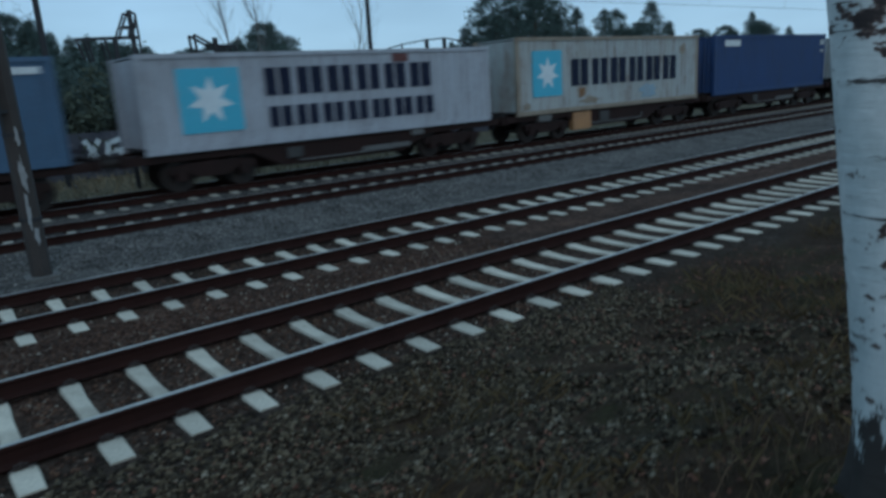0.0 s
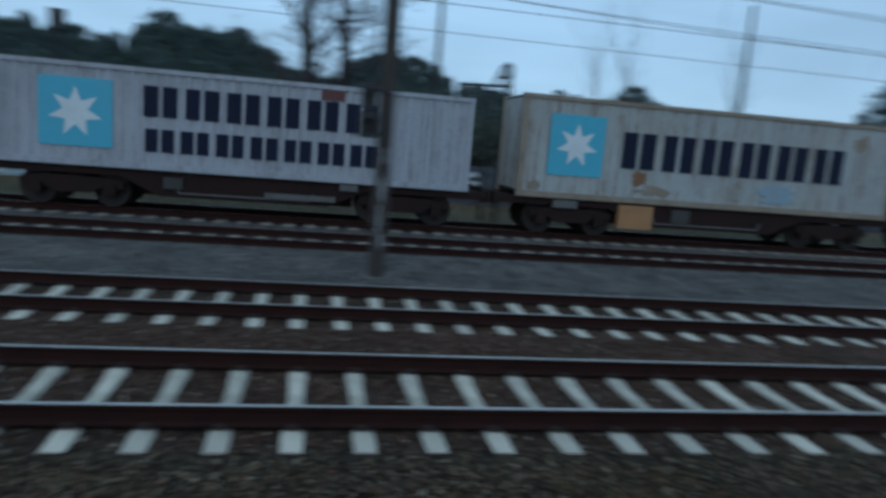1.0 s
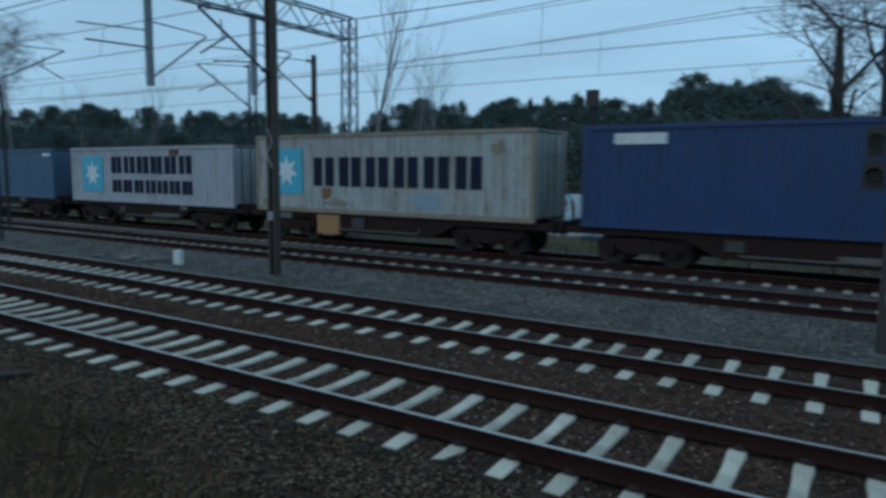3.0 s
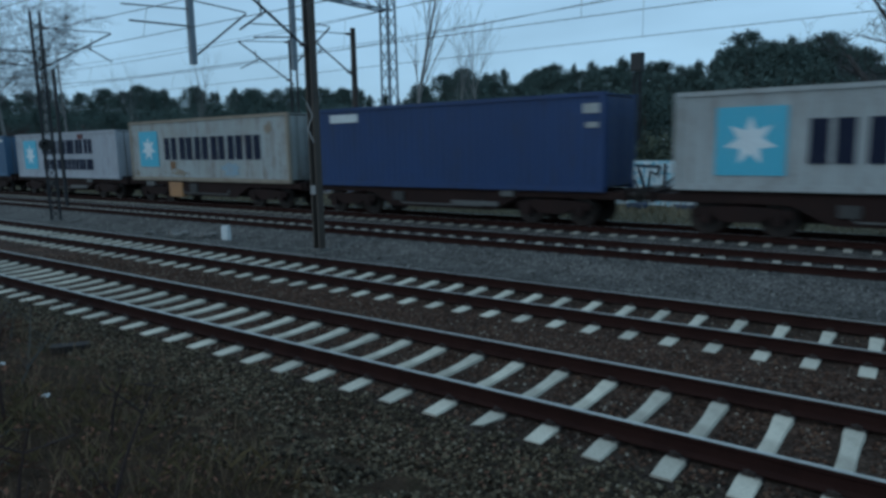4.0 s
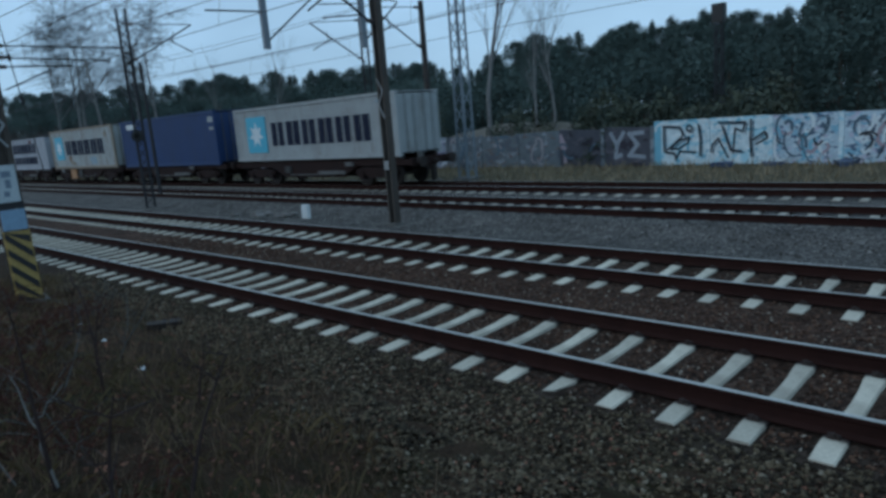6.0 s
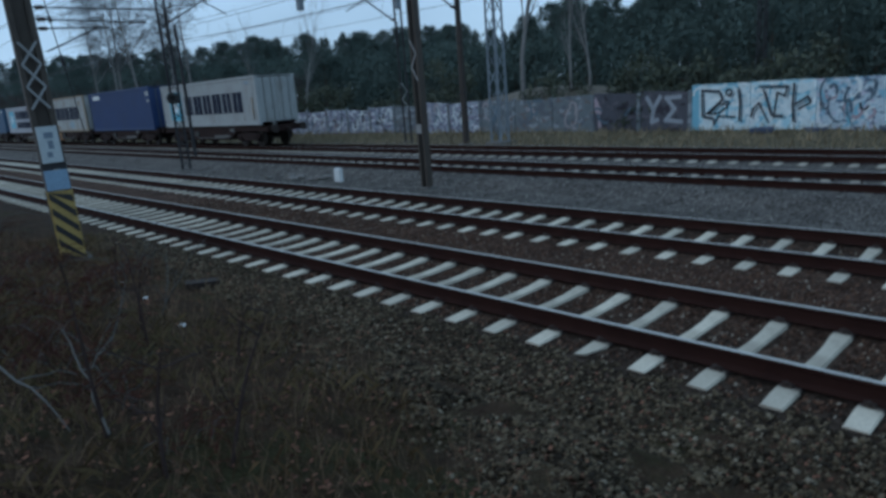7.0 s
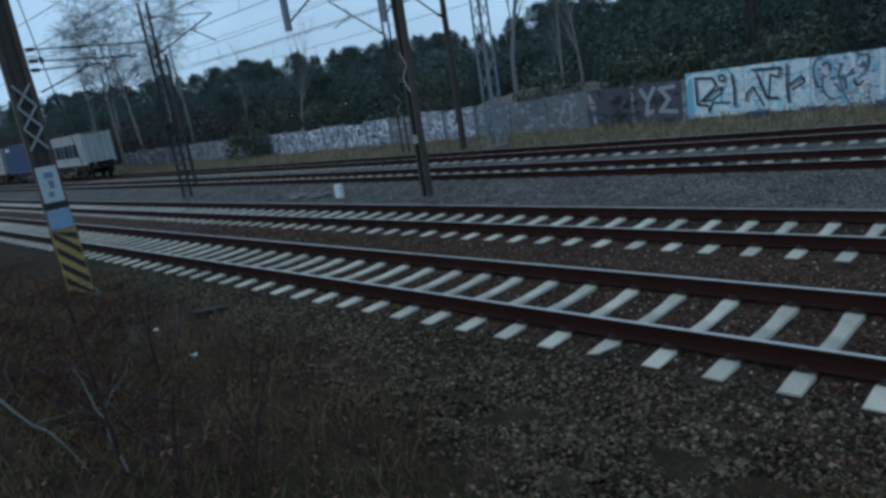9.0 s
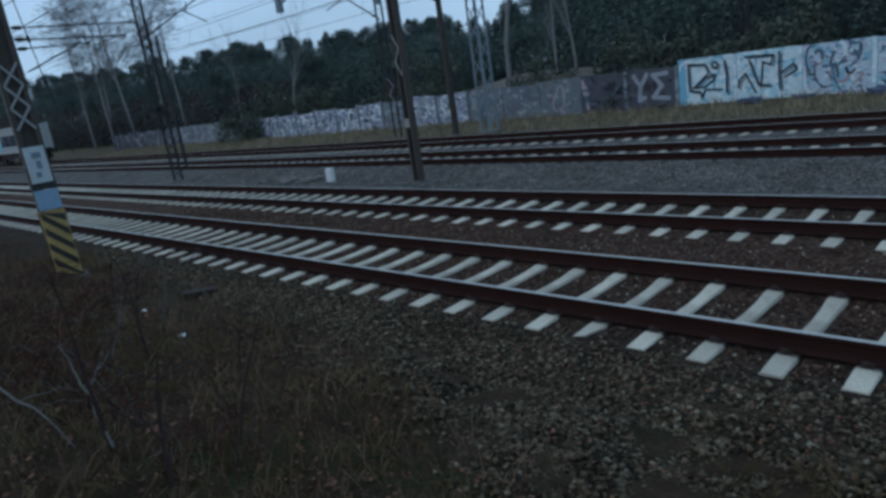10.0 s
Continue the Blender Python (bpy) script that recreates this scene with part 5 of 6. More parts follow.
def make_understory():
    """Low growth that closes the view between the trunks, and shrubs by the fence."""
    rnd = random.Random(23)
    s, brush = Shape(), Shape()
    for i in range(10000):
        yaw = rnd.uniform(-70, 78) if i % 5 < 3 else rnd.uniform(40, 79)
        d = rnd.uniform(36, 74) / max(math.cos(radians(yaw)), 0.3)
        x, y = 3 - d * math.sin(radians(yaw)), -5 + d * math.cos(radians(yaw))
        if y < 27:
            continue
        elev = np.interp(yaw, [k[0] for k in SKYLINE], [k[1] for k in SKYLINE])
        lim = d * math.tan(radians(elev)) * (0.45 if yaw < -34 else 0.68) + (1.5 if yaw < -34 else 2.5)
        z = rnd.uniform(0.2, max(lim, 0.8))
        tuft(brush if yaw > 56 and rnd.random() < 0.75 and z < 0.75 * lim else s, (x, y, z), rnd.uniform(1.0, 1.8), 34, rnd)
    for i in range(2600):
        yaw = rnd.uniform(62, 80)
        d = rnd.uniform(32, 42) / math.cos(radians(yaw))
        tuft(brush if rnd.random() < 0.6 else s, (3 - d * math.sin(radians(yaw)), -5 + d * math.cos(radians(yaw)), rnd.uniform(0.3, 1.0 + 0.03 * d)), rnd.uniform(1.6, 3.0), 34, rnd)
    ob = new("undergrowth", s.mesh("undergrowth", M_needles))
    tagged(ob, "dark undergrowth filling the wood", "undergrowth", kind="stuff")
    ob = new("brushwood", brush.mesh("brushwood", M_brush))
    tagged(ob, "brown leafless brushwood under the far trees", "undergrowth", kind="stuff")
    for x, y, r, h in ((-41, 26.5, 2.2, 3.6), (-33, 26, 1.8, 2.6), (-29, 27, 2.5, 4.2), (-47.2, 22.9, 1.7, 3.0), (-48, 27, 2.5, 4.2), (-13.8, 26, 2.2, 3.5), (-11.3, 26.8, 1.8, 3.0), (-20, 27, 2.0, 2.8), (-7, 27, 2.4, 3.4), (9.0, 25.6, 1.8, 4.2), (11.2, 26.0, 1.6, 3.8), (7.0, 26, 1.6, 3.4)):
        b = thing("shrub", pose(x, y, height(x, y)), "dark green shrub beside the concrete fence", "shrub", "shrubs by the fence")
        f = Shape()
        for _ in range(int(26 * r)):
            a, q = rnd.uniform(0, 6.28), math.sqrt(rnd.random()) * r
            z = h * rnd.uniform(0.1, 1.0) * (1 - 0.5 * (q / r) ** 2)
            tuft(f, (q * math.cos(a), q * math.sin(a), z), 0.7, 44, rnd)
        for _ in range(6):
            a = rnd.uniform(0, 6.28)
            part("stem", Shape().tube((0.1 * math.cos(a), 0.1 * math.sin(a), -0.2), (r * 0.5 * math.cos(a), r * 0.5 * math.sin(a), h * 0.7), 0.04, 0.012, 5), M_bark_dark, b)
        part("foliage", f, M_needles_pale, b)


make_understory()

B1 = bare_tree(3, 11, M_bark_dark, M_twig, "large bare tree with dark spreading limbs", 0.56, 4, 0.40, 0.2, (3, 2, 2, 2))
B1.matrix_basis = pose(1.7, 27.5, -0.1, 0, 0, 30)
B2 = copy_thing(B1, pose(3.4, 29, -0.1, 0, 0, 150))
# slender birch: a straight pale stem with a thin crown
B3 = bare_tree(8, 13, M_bark_pale, M_twig, "slender bare birch with a pale trunk", 0.30, 3, 0.12, 0.3, (3, 2, 1, 1))
B3.matrix_basis = pose(-21.8, 26.2, -0.1)
for i, (x, y, sc) in enumerate(((-44.2, 26.2, 0.62), (-19.4, 27.6, 0.6), (-18.4, 27.8, 0.62), (21.5, 42, 0.7), (24.5, 44, 0.75), (30, 40, 0.65), (-56, 28, 0.6))):
    copy_thing(B3, pose(0, 0, 0)).matrix_basis = pose(x, y, height(x, y), 0, (-1) ** i * 2.0, 47 * i) @ Matrix.Diagonal((sc, sc, sc, 1))
# old birches far along the line: leaning pale stems and wide drooping crowns
B4 = bare_tree(21, 15, M_bark_pale, M_twig, "tall bare birch with a leaning pale trunk and drooping twigs", 0.5, 4, 0.15, 0.34, (3, 3, 2, 2), 0.16)
B4.matrix_basis = pose(-84, 26, 0.0, 0, -5, 0)
for i, (x, y, sc, lean) in enumerate(((-79.5, 27, 1.08, -6), (-73, 28, 1.05, 2), (-66, 27, 0.86, 3), (-92, 29, 1.1, -2), (-88, 25, 0.9, 4))):
    copy_thing(B4, pose(0, 0, 0)).matrix_basis = pose(x, y, height(x, y), 0, lean, 70 * i + 40) @ Matrix.Diagonal((sc, sc, sc, 1))

# ---------------------------------------------------------------- birch beside the path


def birch_bark():
    mt, nt, bsdf, co = surface("birch_bark")
    base = ramp_between(nt, noise_of(nt, co, 3.0, 5, 0.7, (1, 1, 0.6)), (0.36, 0.42, 0.42), (0.66, 0.68, 0.66), 0.3, 0.7)
    lines = noise_of(nt, co, 5.0, 3, 0.6, (0.7, 0.7, 6.0))
    col = mixed(nt, ramp_between(nt, lines, (0, 0, 0), (1, 1, 1), 0.63, 0.67), base, (0.05, 0.042, 0.038))
    scars = noise_of(nt, co, 3.6, 4, 0.72, (1, 1, 1.7))
    col = mixed(nt, ramp_between(nt, scars, (0, 0, 0), (1, 1, 1), 0.56, 0.585), col, (0.09, 0.06, 0.05))
    col = mixed(nt, ramp_between(nt, scars, (0, 0, 0), (1, 1, 1), 0.59, 0.62), col, (0.022, 0.014, 0.013))
    sep = nt.nodes.new("ShaderNodeSeparateXYZ")
    nt.links.new(co, sep.inputs[0])
    foot = maths(nt, "ADD", maths(nt, "MULTIPLY", sep.outputs[2], -2.3), maths(nt, "MULTIPLY", noise_of(nt, co, 9, 4, 0.7, (1, 1, 0.3)), 2.5))
    col = mixed(nt, ramp_between(nt, foot, (0, 0, 0), (1, 1, 1), 0.3, 0.42), col, (0.03, 0.025, 0.022))
    nt.links.new(col, bsdf.inputs["Base Color"])
    bsdf.inputs["Roughness"].default_value = 0.75
    bumped(nt, bsdf, maths(nt, "ADD", lines, scars), 0.5, 0.012)
    return mt


def make_birch():
    x, y = 4.96, -4.51
    g = height(x, y)
    tree = thing("birch_tree", pose(x, y, g - 0.05), "white-barked birch trunk with black scars beside the line", "tree")
    rnd = random.Random(5)
    s = Shape()
    rings, n = [], 20
    zs = [0, 0.06, 0.14, 0.25, 0.4, 0.6, 0.9, 1.2, 1.5, 1.8, 2.1, 2.5, 3.0, 4.0, 5.5, 7.0, 9.0]
    for z in zs:
        r = 0.158 - 0.012 * z + 0.10 * math.exp(-z / 0.26)
        cx, cy = -0.052 * z, 0.14 * z - 0.004 * z * z
        for i in range(n):
            w = 2 * math.pi * i / n
            k = 1 + 0.24 * math.exp(-z / 0.25) * math.sin(5 * w + 1) + 0.03 * noise.noise((3 * math.cos(w), 3 * math.sin(w), z * 3))
            rings.append((cx + r * k * math.cos(w), cy + r * k * math.sin(w), z))
    m = len(zs)
    s.poly(rings, [(j * n + i, j * n + (i + 1) % n, (j + 1) * n + (i + 1) % n, (j + 1) * n + i) for j in range(m - 1) for i in range(n)])
    part("trunk", s, birch_bark(), tree, smooth=True)
    for k in range(9):
        z = 4.2 + 0.5 * k
        w = k * 2.4
        b, tw = Shape(), Shape()
        a = Vector((-0.052 * z, 0.14 * z - 0.004 * z * z, z))
        e = a + Vector((1.3 * math.cos(w), 1.3 * math.sin(w), 0.9))
        b.tube(a, e, 0.03, 0.01, 6)
        limb = part("limb", b, M_bark_dark, tree)
        for _ in range(14):
            p = a.lerp(e, rnd.uniform(0.3, 1))
            tw.tube(p, p + Vector((rnd.gauss(0, 0.3), rnd.gauss(0, 0.3), rnd.uniform(-0.5, 0.3))), 0.006, 0.003, 3, caps=False)
        tagged(part("twiggery", tw, M_bark_dark, limb), kind="stuff")


make_birch()

# ---------------------------------------------------------------- growth and litter on the near slope
M_stalk = worn("dead_stalk", (0.026, 0.013, 0.011), (0.014, 0.008, 0.007), 40, 3, 0.5, 0.9)
M_stalk_pale = worn("pale_dead_twig", (0.088, 0.088, 0.082), (0.045, 0.042, 0.039), 40, 3, 0.5, 0.9)
M_grass = worn("dull_grass", (0.110, 0.084, 0.044), (0.100, 0.056, 0.036), 10, 0.8, 0.6, 0.9, random_tint=0.5, island=True, gloss=0.1)
M_dry = worn("dry_stem", (0.16, 0.115, 0.075), (0.085, 0.040, 0.030), 10, 0.7, 0.6, 0.9, random_tint=0.6, island=True, gloss=0.1)
M_grass_far = worn("dry_grass", (0.22, 0.175, 0.11), (0.10, 0.090, 0.048), 10, 0.5, 0.6, 0.9, random_tint=0.4, island=True)
M_leaf = worn("fallen_leaf", (0.140, 0.068, 0.046), (0.055, 0.026, 0.020), 30, 1.0, 0.6, 0.9, random_tint=0.8, island=True, gloss=0.1)


def stalk(x, y, h, lean, bend, mt, seed, label, r=0.006):
    rnd = random.Random(seed)
    g = height(x, y)
    p = thing("dead_stalk", pose(x, y, g - 0.02), label, "plant", "dead stalks on the slope")
    pts = [Vector((lean[0] * u + bend * math.sin(3 * u) * 0.1, lean[1] * u, h * u)) for u in [i / 6 for i in range(7)]]
    part("stem", Shape().pipe(pts, [r * (1 - 0.12 * i) for i in range(7)]), mt, p)
    for k in range(rnd.randint(2, 5)):
        a = pts[rnd.randint(2, 6)]
        e = a + Vector((rnd.gauss(0, 0.14), rnd.gauss(0, 0.14), rnd.uniform(0.05, 0.25)))
        t = Shape().tube(a, e, r * 0.38, r * 0.2, 4, caps=False)
        for _ in range(2):
            q = a.lerp(e, rnd.uniform(0.4, 1))
            t.tube(q, q + Vector((rnd.gauss(0, 0.07), rnd.gauss(0, 0.07), rnd.uniform(0, 0.12))), r * 0.24, r * 0.12, 3, caps=False)
        part("side_twig", t, mt, p)


def make_slope_growth():
    rnd = random.Random(31)
    spots = ((0.23, -4.10, 0.74, (0.0, 0.10)), (0.24, -3.74, 0.84, (0.0, 0.36)), (-0.45, -4.17, 1.02, (0.0, -0.04)), (-2.4, -3.2, 0.9, (-0.1, 0.0)), (-3.4, -2.9, 0.7, (0.05, 0.1)), (-1.9, -2.6, 0.5, (0.1, 0.1)), (-5.6, -2.4, 0.7, (0.0, 0.1)))
    for i, (x, y, h, lean) in enumerate(spots):
        stalk(x, y, h, lean, rnd.uniform(-1, 1), M_stalk, i, "thin dark dead stalk standing on the slope", 0.015)
    for i, (x, y, h, lean) in enumerate(((-2.6, -3.5, 0.6, (-0.2, 0.35)), (-4.2, -2.4, 0.5, (0.35, 0.2)), (-5.0, -2.0, 0.6, (0.3, 0.3)), (-6.0, -1.6, 0.6, (-0.3, 0.2)), (-6.8, -1.5, 0.55, (0.4, 0.0)), (-7.4, -1.6, 0.5, (0.2, 0.3)))):
        stalk(x, y, h, lean, rnd.uniform(-1, 1), M_stalk_pale, 40 + i, "pale leaning dead twig on the slope", 0.010)
    branch = thing("dead_branch", pose(-0.6, -4.2, height(-0.6, -4.2)), "pale forked dead branch among the stalks", "branch")
    z0 = branch.matrix_basis.translation.z
    for pts, r in ((((-0.35, -4.18, 0.86), (-0.58, -4.17, 1.02), (-0.83, -4.14, 1.12)), 0.013), (((-0.83, -4.14, 1.12), (-1.0, -4.12, 1.19), (-1.18, -4.12, 1.32)), 0.009),
                   (((-0.83, -4.14, 1.12), (-0.84, -4.03, 1.19), (-0.86, -3.92, 1.27)), 0.009), (((-0.84, -4.03, 1.19), (-0.76, -4.0, 1.23), (-0.7, -3.98, 1.22)), 0.006),
                   (((-1.25, -4.55, 1.28), (-0.95, -4.47, 1.14), (-0.67, -4.39, 1.05), (-0.5, -4.34, 0.9)), 0.016), (((-0.95, -4.47, 1.14), (-0.9, -4.3, 1.14), (-0.84, -4.16, 1.1)), 0.007)):
        line = [Vector(pts[0])]
        for p, q in zip(pts, pts[1:]):
            line += [Vector(p).lerp(Vector(q), 0.5) + Vector((rnd.gauss(0, 0.012), rnd.gauss(0, 0.012), rnd.gauss(0, 0.014))), Vector(q)]
        part("limb", Shape().pipe([p - Vector((-0.6, -4.2, z0)) for p in line], [0.7 * r * (1 - 0.11 * i) for i in range(len(line))]), M_stalk_pale, branch)
    s = Shape()
    for _ in range(34000):
        x = rnd.uniform(-16, 14)
        y = rnd.uniform(-6.6, -0.5)
        if noise.noise((x * 0.5, y * 0.5, 7)) < -0.12 + 0.16 * (y + 3.2) or (x - 3) ** 2 + (y + 5.2) ** 2 < 0.8:
            continue
        h = rnd.uniform(0.04, 0.17)
        a = rnd.uniform(0, 6.28)
        g = height(x, y) - 0.01
        dx, dy = 0.0045 * math.cos(a), 0.0045 * math.sin(a)
        lx, ly = rnd.gauss(0, h * 0.6), rnd.gauss(0, h * 0.6)
        s.poly([(x - dx, y - dy, g), (x + dx, y + dy, g), (x + lx * 0.5 + dx * 0.6, y + ly * 0.5 + dy * 0.6, g + h * 0.7), (x + lx, y + ly, g + h)], [(0, 1, 2), (0, 2, 3)])
    dry = Shape()
    for _ in range(15000):
        x, y = rnd.uniform(-13, 6), rnd.uniform(-5.4, -0.7)
        if y > -1.9 - 0.3 * x + 0.5 * noise.noise((x, y, 5)) or (x - 3) ** 2 + (y + 5.2) ** 2 < 1.2:
            continue
        h = rnd.uniform(0.06, 0.34) * rnd.uniform(0.5, 1)
        g, a, w = height(x, y) - 0.01, rnd.uniform(0, 6.28), rnd.uniform(0.0016, 0.0032)
        dx, dy, lx, ly = w * math.cos(a), w * math.sin(a), rnd.gauss(0, h * 0.45), rnd.gauss(0, h * 0.45)
        dry.poly([(x - dx, y - dy, g), (x + dx, y + dy, g), (x + lx * 0.4 + dx, y + ly * 0.4 + dy, g + h * 0.6), (x + lx * 0.4 - dx, y + ly * 0.4 - dy, g + h * 0.6), (x + lx, y + ly, g + h)], [(0, 1, 2, 3), (3, 2, 4)])
    tagged(new("dry_stems", dry.mesh("dry_stems", M_dry)), "thin dry stems standing in the slope grass", "grass", kind="stuff")
    tagged(new("slope_grass", s.mesh("slope_grass", M_grass)), "dull short grass on the near slope", "grass", kind="stuff")
    s = Shape()
    for _ in range(9000):
        x = rnd.uniform(-70, 20)
        y = 17.0 + 6.8 * rnd.random() ** 0.8
        h = rnd.uniform(0.12, 0.42)
        g = height(x, y) - 0.02
        a = rnd.uniform(0, 6.28)
        dx, dy = 0.03 * math.cos(a), 0.03 * math.sin(a)
        lx, ly = rnd.gauss(0, h * 0.5), rnd.gauss(0, h * 0.5)
        s.poly([(x - dx, y - dy, g), (x + dx, y + dy, g), (x + lx, y + ly, g + h)], [(0, 1, 2)])
    tagged(new("verge_grass", s.mesh("verge_grass", M_grass_far)), "dry yellow-green grass along the concrete fence", "grass", kind="stuff")
    s = Shape()
    for _ in range(22000):
        x = rnd.uniform(-13, 12)
        y = rnd.uniform(-5.6, -0.2)
        g = height(x, y) + 0.012
        a = rnd.uniform(0, 6.28)
        r = rnd.uniform(0.010, 0.026)
        u = Vector((math.cos(a), math.sin(a), rnd.gauss(0, 0.35))) * r
        v = Vector((-math.sin(a), math.cos(a), rnd.gauss(0, 0.35))) * r * 0.65
        c = Vector((x, y, g))
        s.poly([c - u, c + v, c + u, c - v], [(0, 1, 2, 3)])
    tagged(new("fallen_leaves", s.mesh("fallen_leaves", M_leaf)), "brown fallen leaves scattered on the slope", "leaves", kind="stuff")


make_slope_growth()
M_bramble = worn("bramble_stem", (0.070, 0.024, 0.018), (0.030, 0.014, 0.011), 30, 2, 0.5, 0.9, gloss=0.15)


def bramble(x, y, r, h, n, seed):
    """A tangle of thin arching stems."""
    rnd = random.Random(seed)
    ob = thing("bramble_bush", pose(x, y, height(x, y)), "leafless dark bramble tangle on the slope", "shrub", "brambles on the slope")
    s, t = Shape(), Shape()
    for k in range(n):
        a, b = rnd.uniform(0, 6.28), rnd.uniform(0, 6.28)
        p = Vector((r * 0.4 * math.cos(a), r * 0.4 * math.sin(a), -0.08))
        reach, top = r * rnd.uniform(0.4, 1.1), h * rnd.uniform(0.4, 1.0)
        pts = [p + Vector((reach * u * math.cos(b), reach * u * math.sin(b), 1.6 * top * u * (1.35 - u) + 0.02 * rnd.gauss(0, 1))) for u in (0, 0.25, 0.5, 0.75, 1.0)]
        for i in range(4):
            (s if k % 4 else t).tube(pts[i], pts[i + 1], 0.005 - 0.0008 * i, 0.0042 - 0.0008 * i, 3, caps=False)
        for _ in range(3):
            q = pts[rnd.randint(1, 4)]
            s.tube(q, q + Vector((rnd.gauss(0, 0.1), rnd.gauss(0, 0.1), rnd.uniform(-0.02, 0.12))), 0.003, 0.0015, 3, caps=False)
    tagged(part("stem_tangle", s, M_bramble, ob), kind="stuff")
    tagged(part("pale_stem_tangle", t, M_stalk_pale, ob, "pale dead stems"), kind="stuff")


for i, (x, y, r, h, n) in enumerate(((-7.4, -1.75, 0.7, 0.5, 60), (-8.6, -2.6, 0.8, 0.6, 60), (-6.2, -2.6, 0.6, 0.4, 40), (-4.3, -3.3, 0.7, 0.5, 50), (-2.4, -3.9, 0.7, 0.55, 60), (-1.3, -4.0, 0.6, 0.4, 45), (-3.2, -4.4, 0.8, 0.6, 60), (-0.2, -3.9, 0.5, 0.3, 35), (-5.8, -3.6, 0.9, 0.6, 50), (-10.5, -3.2, 1.0, 0.7, 60))):
    bramble(x, y, r, h, n, 60 + i)


def make_mound():
    s = Shape()
    n, m = 22, 9
    pts = []
    for j in range(m):
        for i in range(n):
            u, v = i / (n - 1), j / (m - 1)
            x, y = -30 + 17 * u, 25.2 + 8 * v
            z = 2.5 * math.sin(math.pi * min(max(u * 1.02, 0), 1)) ** 0.6 * math.sin(math.pi * (0.12 + 0.8 * v)) + 0.25 * noise.noise((x * 0.4, y * 0.5, 2))
            pts.append((x, y, z - 0.3))
    s.poly(pts, [(j * n + i, j * n + i + 1, (j + 1) * n + i + 1, (j + 1) * n + i) for j in range(m - 1) for i in range(n - 1)])
    M_mound = worn("mound_dry_grass", (0.15, 0.135, 0.115), (0.07, 0.065, 0.048), 9, 0.8, 0.6, 0.95, bump=0.8, depth=0.05, gloss=0.1)
    tagged(new("earth_mound", s.mesh("earth_mound", M_mound, smooth=True)), "low mound of earth and dry grass behind the fence", "mound", kind="structure")


make_mound()


def litter(name, x, y, size, mt, label, cat="litter"):
    rnd = random.Random(int(1000 * abs(x)))
    s = Shape()
    n = 7
    pts = [(size * (0.7 + 0.5 * rnd.random()) * math.cos(2 * math.pi * i / n), size * (0.6 + 0.4 * rnd.random()) * math.sin(2 * math.pi * i / n), size * 0.25 * rnd.random()) for i in range(n)]
    pts += [(a, b, c + size * 0.35) for a, b, c in pts]
    s.poly(pts, [tuple(reversed(range(n))), tuple(range(n, 2 * n))] + [(i, (i + 1) % n, n + (i + 1) % n, n + i) for i in range(n)])
    ob = new(name, s.mesh(name, mt))
    ob.location = (x, y, height(x, y) + 0.004)
    tagged(ob, label, cat, "litter on the ground")


litter("crumpled_wrapper", -3.55, -2.42, 0.05, M_white, "crumpled white wrapper on the slope")
litter("crumpled_wrapper", -5.2, -2.19, 0.04, M_white, "small crumpled white wrapper on the slope")
litter("crumpled_wrapper", -6.6, -2.0, 0.035, M_white, "small crumpled white wrapper on the slope")
M_plank = worn("rotten_wood", (0.022, 0.015, 0.012), (0.012, 0.009, 0.008), 30, 4, 0.5, 0.9)
plank = new("rotten_plank", Shape().box(-0.24, 0.24, -0.11, 0.11, -0.03, 0.07, 0.04).mesh("rotten_plank", M_plank))
plank.matrix_world = pose(-6.05, -1.05, height(-6.05, -1.05) + 0.02, 0, 4, 70)
tagged(plank, "dark rotten piece of wood lying by the ballast", "wood", "litter on the ground")
M_blue_bag = worn("blue_plastic", (0.05, 0.075, 0.13), (0.04, 0.05, 0.08), 20, 2, 0.5, 0.4)
litter("plastic_bag", -7.0, 22.6, 0.5, M_blue_bag, "torn blue plastic bag by the fence")
litter("plastic_bag", -5.2, 22.9, 0.4, M_blue_bag, "torn blue plastic bag by the fence")
litter("plastic_bag", -2.6, 22.7, 0.45, M_blue_bag, "torn blue plastic bag by the fence")
M_rubble = worn("rubble_concrete", (0.19, 0.18, 0.165), (0.10, 0.09, 0.08), 50, 3, 0.5, 0.9)
for i in range(11):
    litter("broken_stone", -15.5 - 0.31 * i - 0.13 * (i * 5 % 3), 7.55 + 0.2 * (i * 7 % 5), 0.09 + 0.05 * (i * 3 % 4), M_rubble, "pale broken concrete lying on the ballast", "stone")


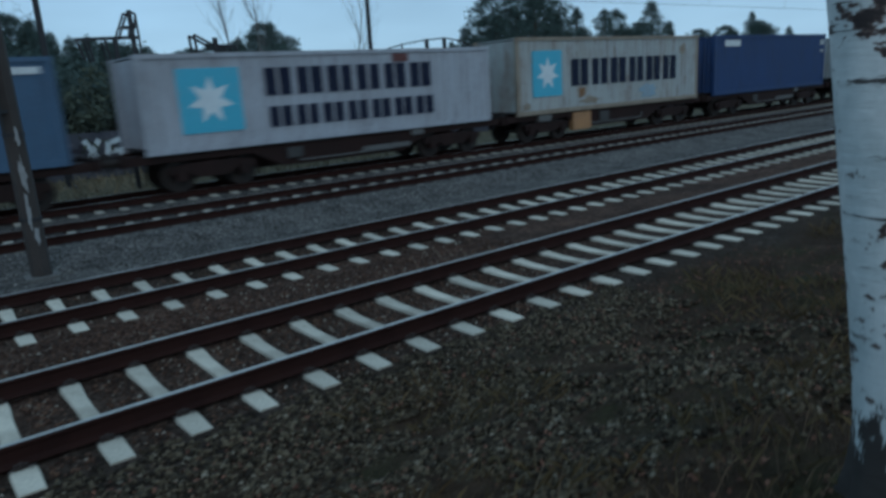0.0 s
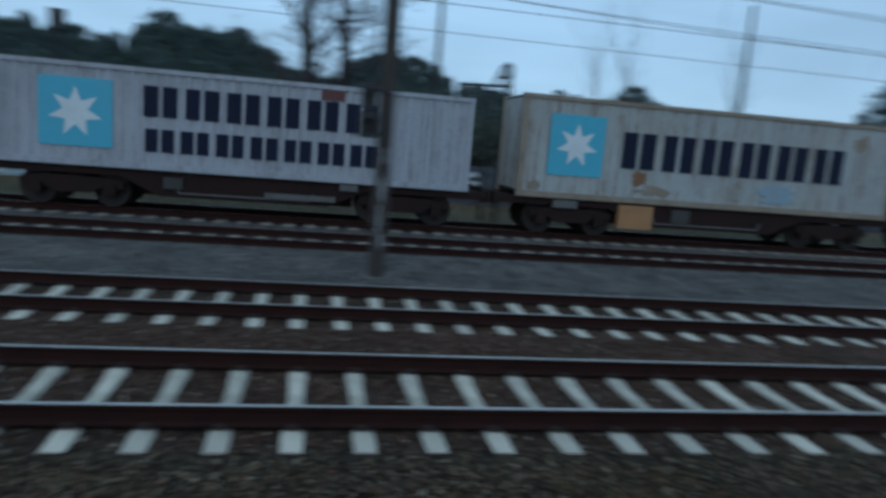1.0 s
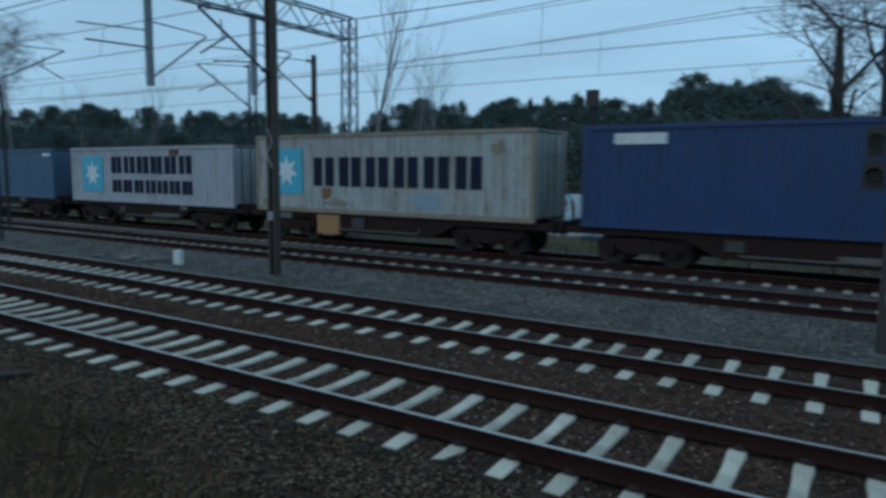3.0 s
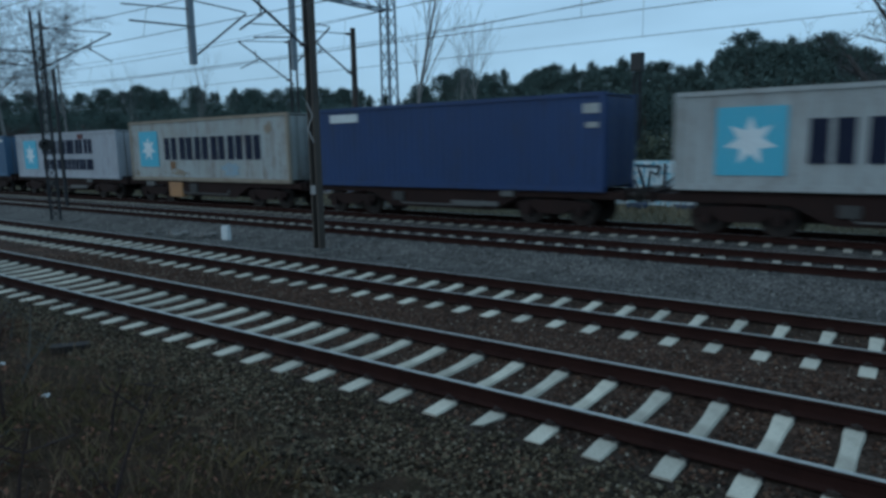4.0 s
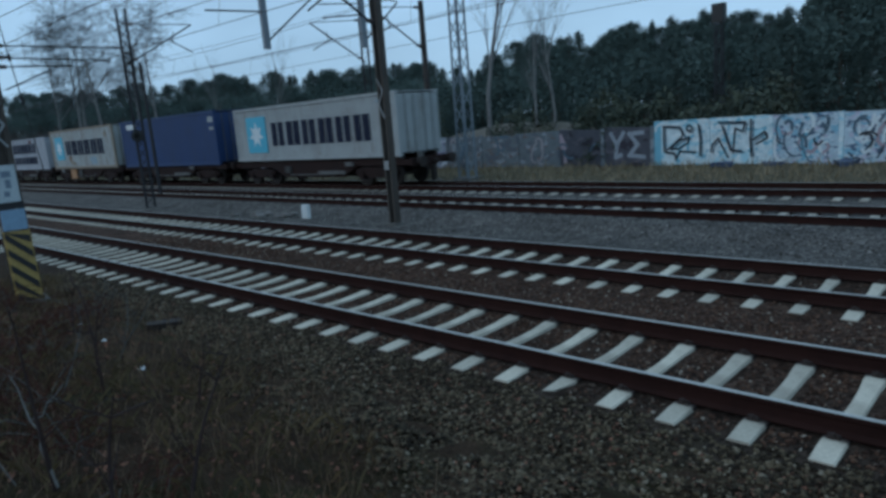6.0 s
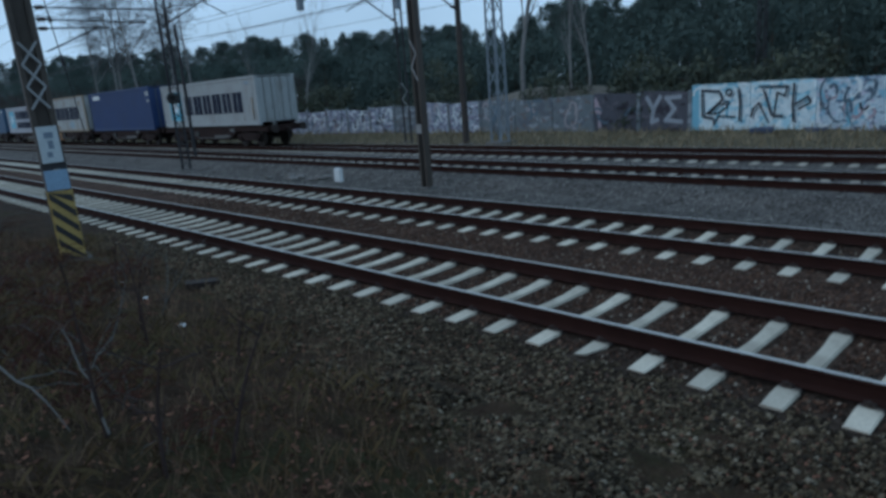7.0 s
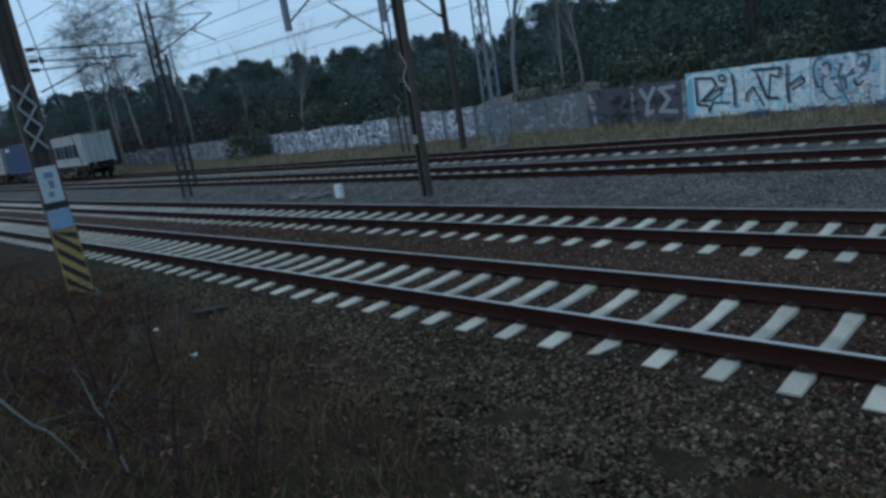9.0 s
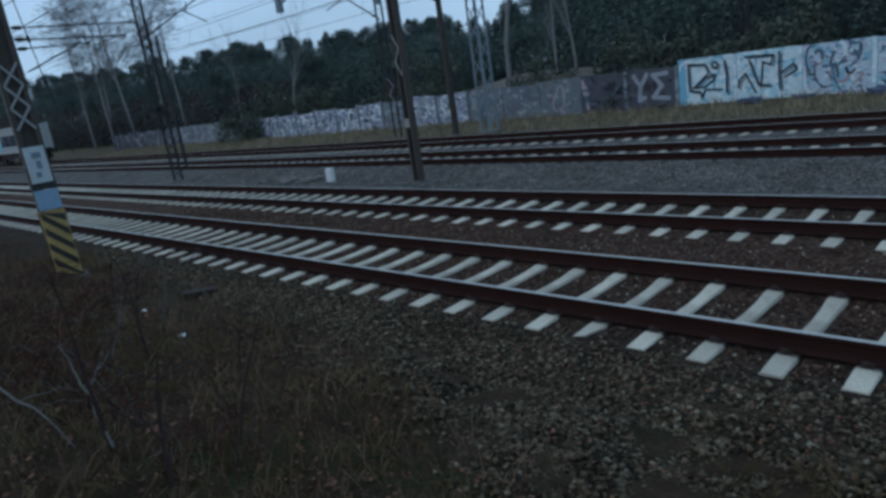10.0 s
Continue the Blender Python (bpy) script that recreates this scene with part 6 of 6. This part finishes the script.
# ---------------------------------------------------------------- loose ballast
def make_ballast(spans, mt, label, seed, small=0.010, large=0.026):
    rng = np.random.default_rng(seed)
    base = np.array([(1, 0, 0), (-1, 0, 0), (0, 1, 0), (0, -1, 0), (0, 0, 1), (0, 0, -1)], float)
    tri = np.array([(0, 2, 4), (2, 1, 4), (1, 3, 4), (3, 0, 4), (2, 0, 5), (1, 2, 5), (3, 1, 5), (0, 3, 5)])
    pts = []
    for x0, x1, y0, y1, n in spans:
        x, y = rng.uniform(x0, x1, n), rng.uniform(y0, y1, n)
        keep = np.ones(n, bool)
        for yc, phase, pitch, _, _ in TRACKS:
            on = np.abs(y - yc) < 1.36
            k = np.abs((x - phase + pitch / 2) % pitch - pitch / 2)
            keep &= ~(on & (k < 0.15))
            keep &= ~(np.abs(np.abs(y - yc) - GAUGE) < 0.10)
        if y1 < -0.5:
            patch = np.array([noise.noise((a * 0.7, b * 0.7, 11)) for a, b in zip(x, y)])
            keep &= rng.random(n) < np.clip((y + 2.6 + 0.3 * x + 0.7 * patch) / 0.9, 0, 1) * np.clip((8.5 - x) / 3, 0, 1)
        pts += [(a, b, height(a, b)) for a, b in zip(x[keep], y[keep])]
    p = np.array(pts)
    n = len(p)
    size = rng.uniform(small, large, n) * np.where(rng.random(n) < 0.12, 1.35, 1.0)
    v = base[None] * rng.uniform(0.6, 1.25, (n, 6, 1)) + rng.normal(0, 0.22, (n, 6, 3))
    a = rng.uniform(0, 6.28, n)
    c, s_ = np.cos(a)[:, None], np.sin(a)[:, None]
    v = np.stack([v[..., 0] * c - v[..., 1] * s_, v[..., 0] * s_ + v[..., 1] * c, v[..., 2] * 0.75], -1)
    v = v * size[:, None, None] + p[:, None, :] + np.array([0, 0, 0.006])
    f = (tri[None] + 6 * np.arange(n)[:, None, None]).reshape(-1, 3)
    me = bpy.data.meshes.new("ballast_stones")
    me.vertices.add(6 * n)
    me.vertices.foreach_set("co", v.reshape(-1))
    me.loops.add(3 * len(f))
    me.loops.foreach_set("vertex_index", f.reshape(-1).astype(np.int32))
    me.polygons.add(len(f))
    me.polygons.foreach_set("loop_start", np.arange(0, 3 * len(f), 3, dtype=np.int32))
    me.materials.append(mt)
    me.update(calc_edges=True)
    tagged(new("ballast_stones", me), label, "gravel", kind="stuff")


make_ballast(((-12, 9, 0.05, 2.62, 30000), (-16, 10, 2.6, 4.0, 12000), (-18, 11, 3.9, 6.6, 12000)), M_stone_track, "rusty dark ballast stones between the sleepers", 7)
make_ballast(((-13, 9, -1.2, 0.1, 26000), (-7, 8.5, -4.2, -1.1, 68000)), M_stone_slope, "olive-brown broken stones spread on the slope", 8, 0.012, 0.032)
make_ballast(((-24, 14, 6.5, 9.5, 12000), (-22, 14, 9.5, 13.5, 5000)), M_stone_grey, "loose grey ballast stones between the tracks", 9)

motions()
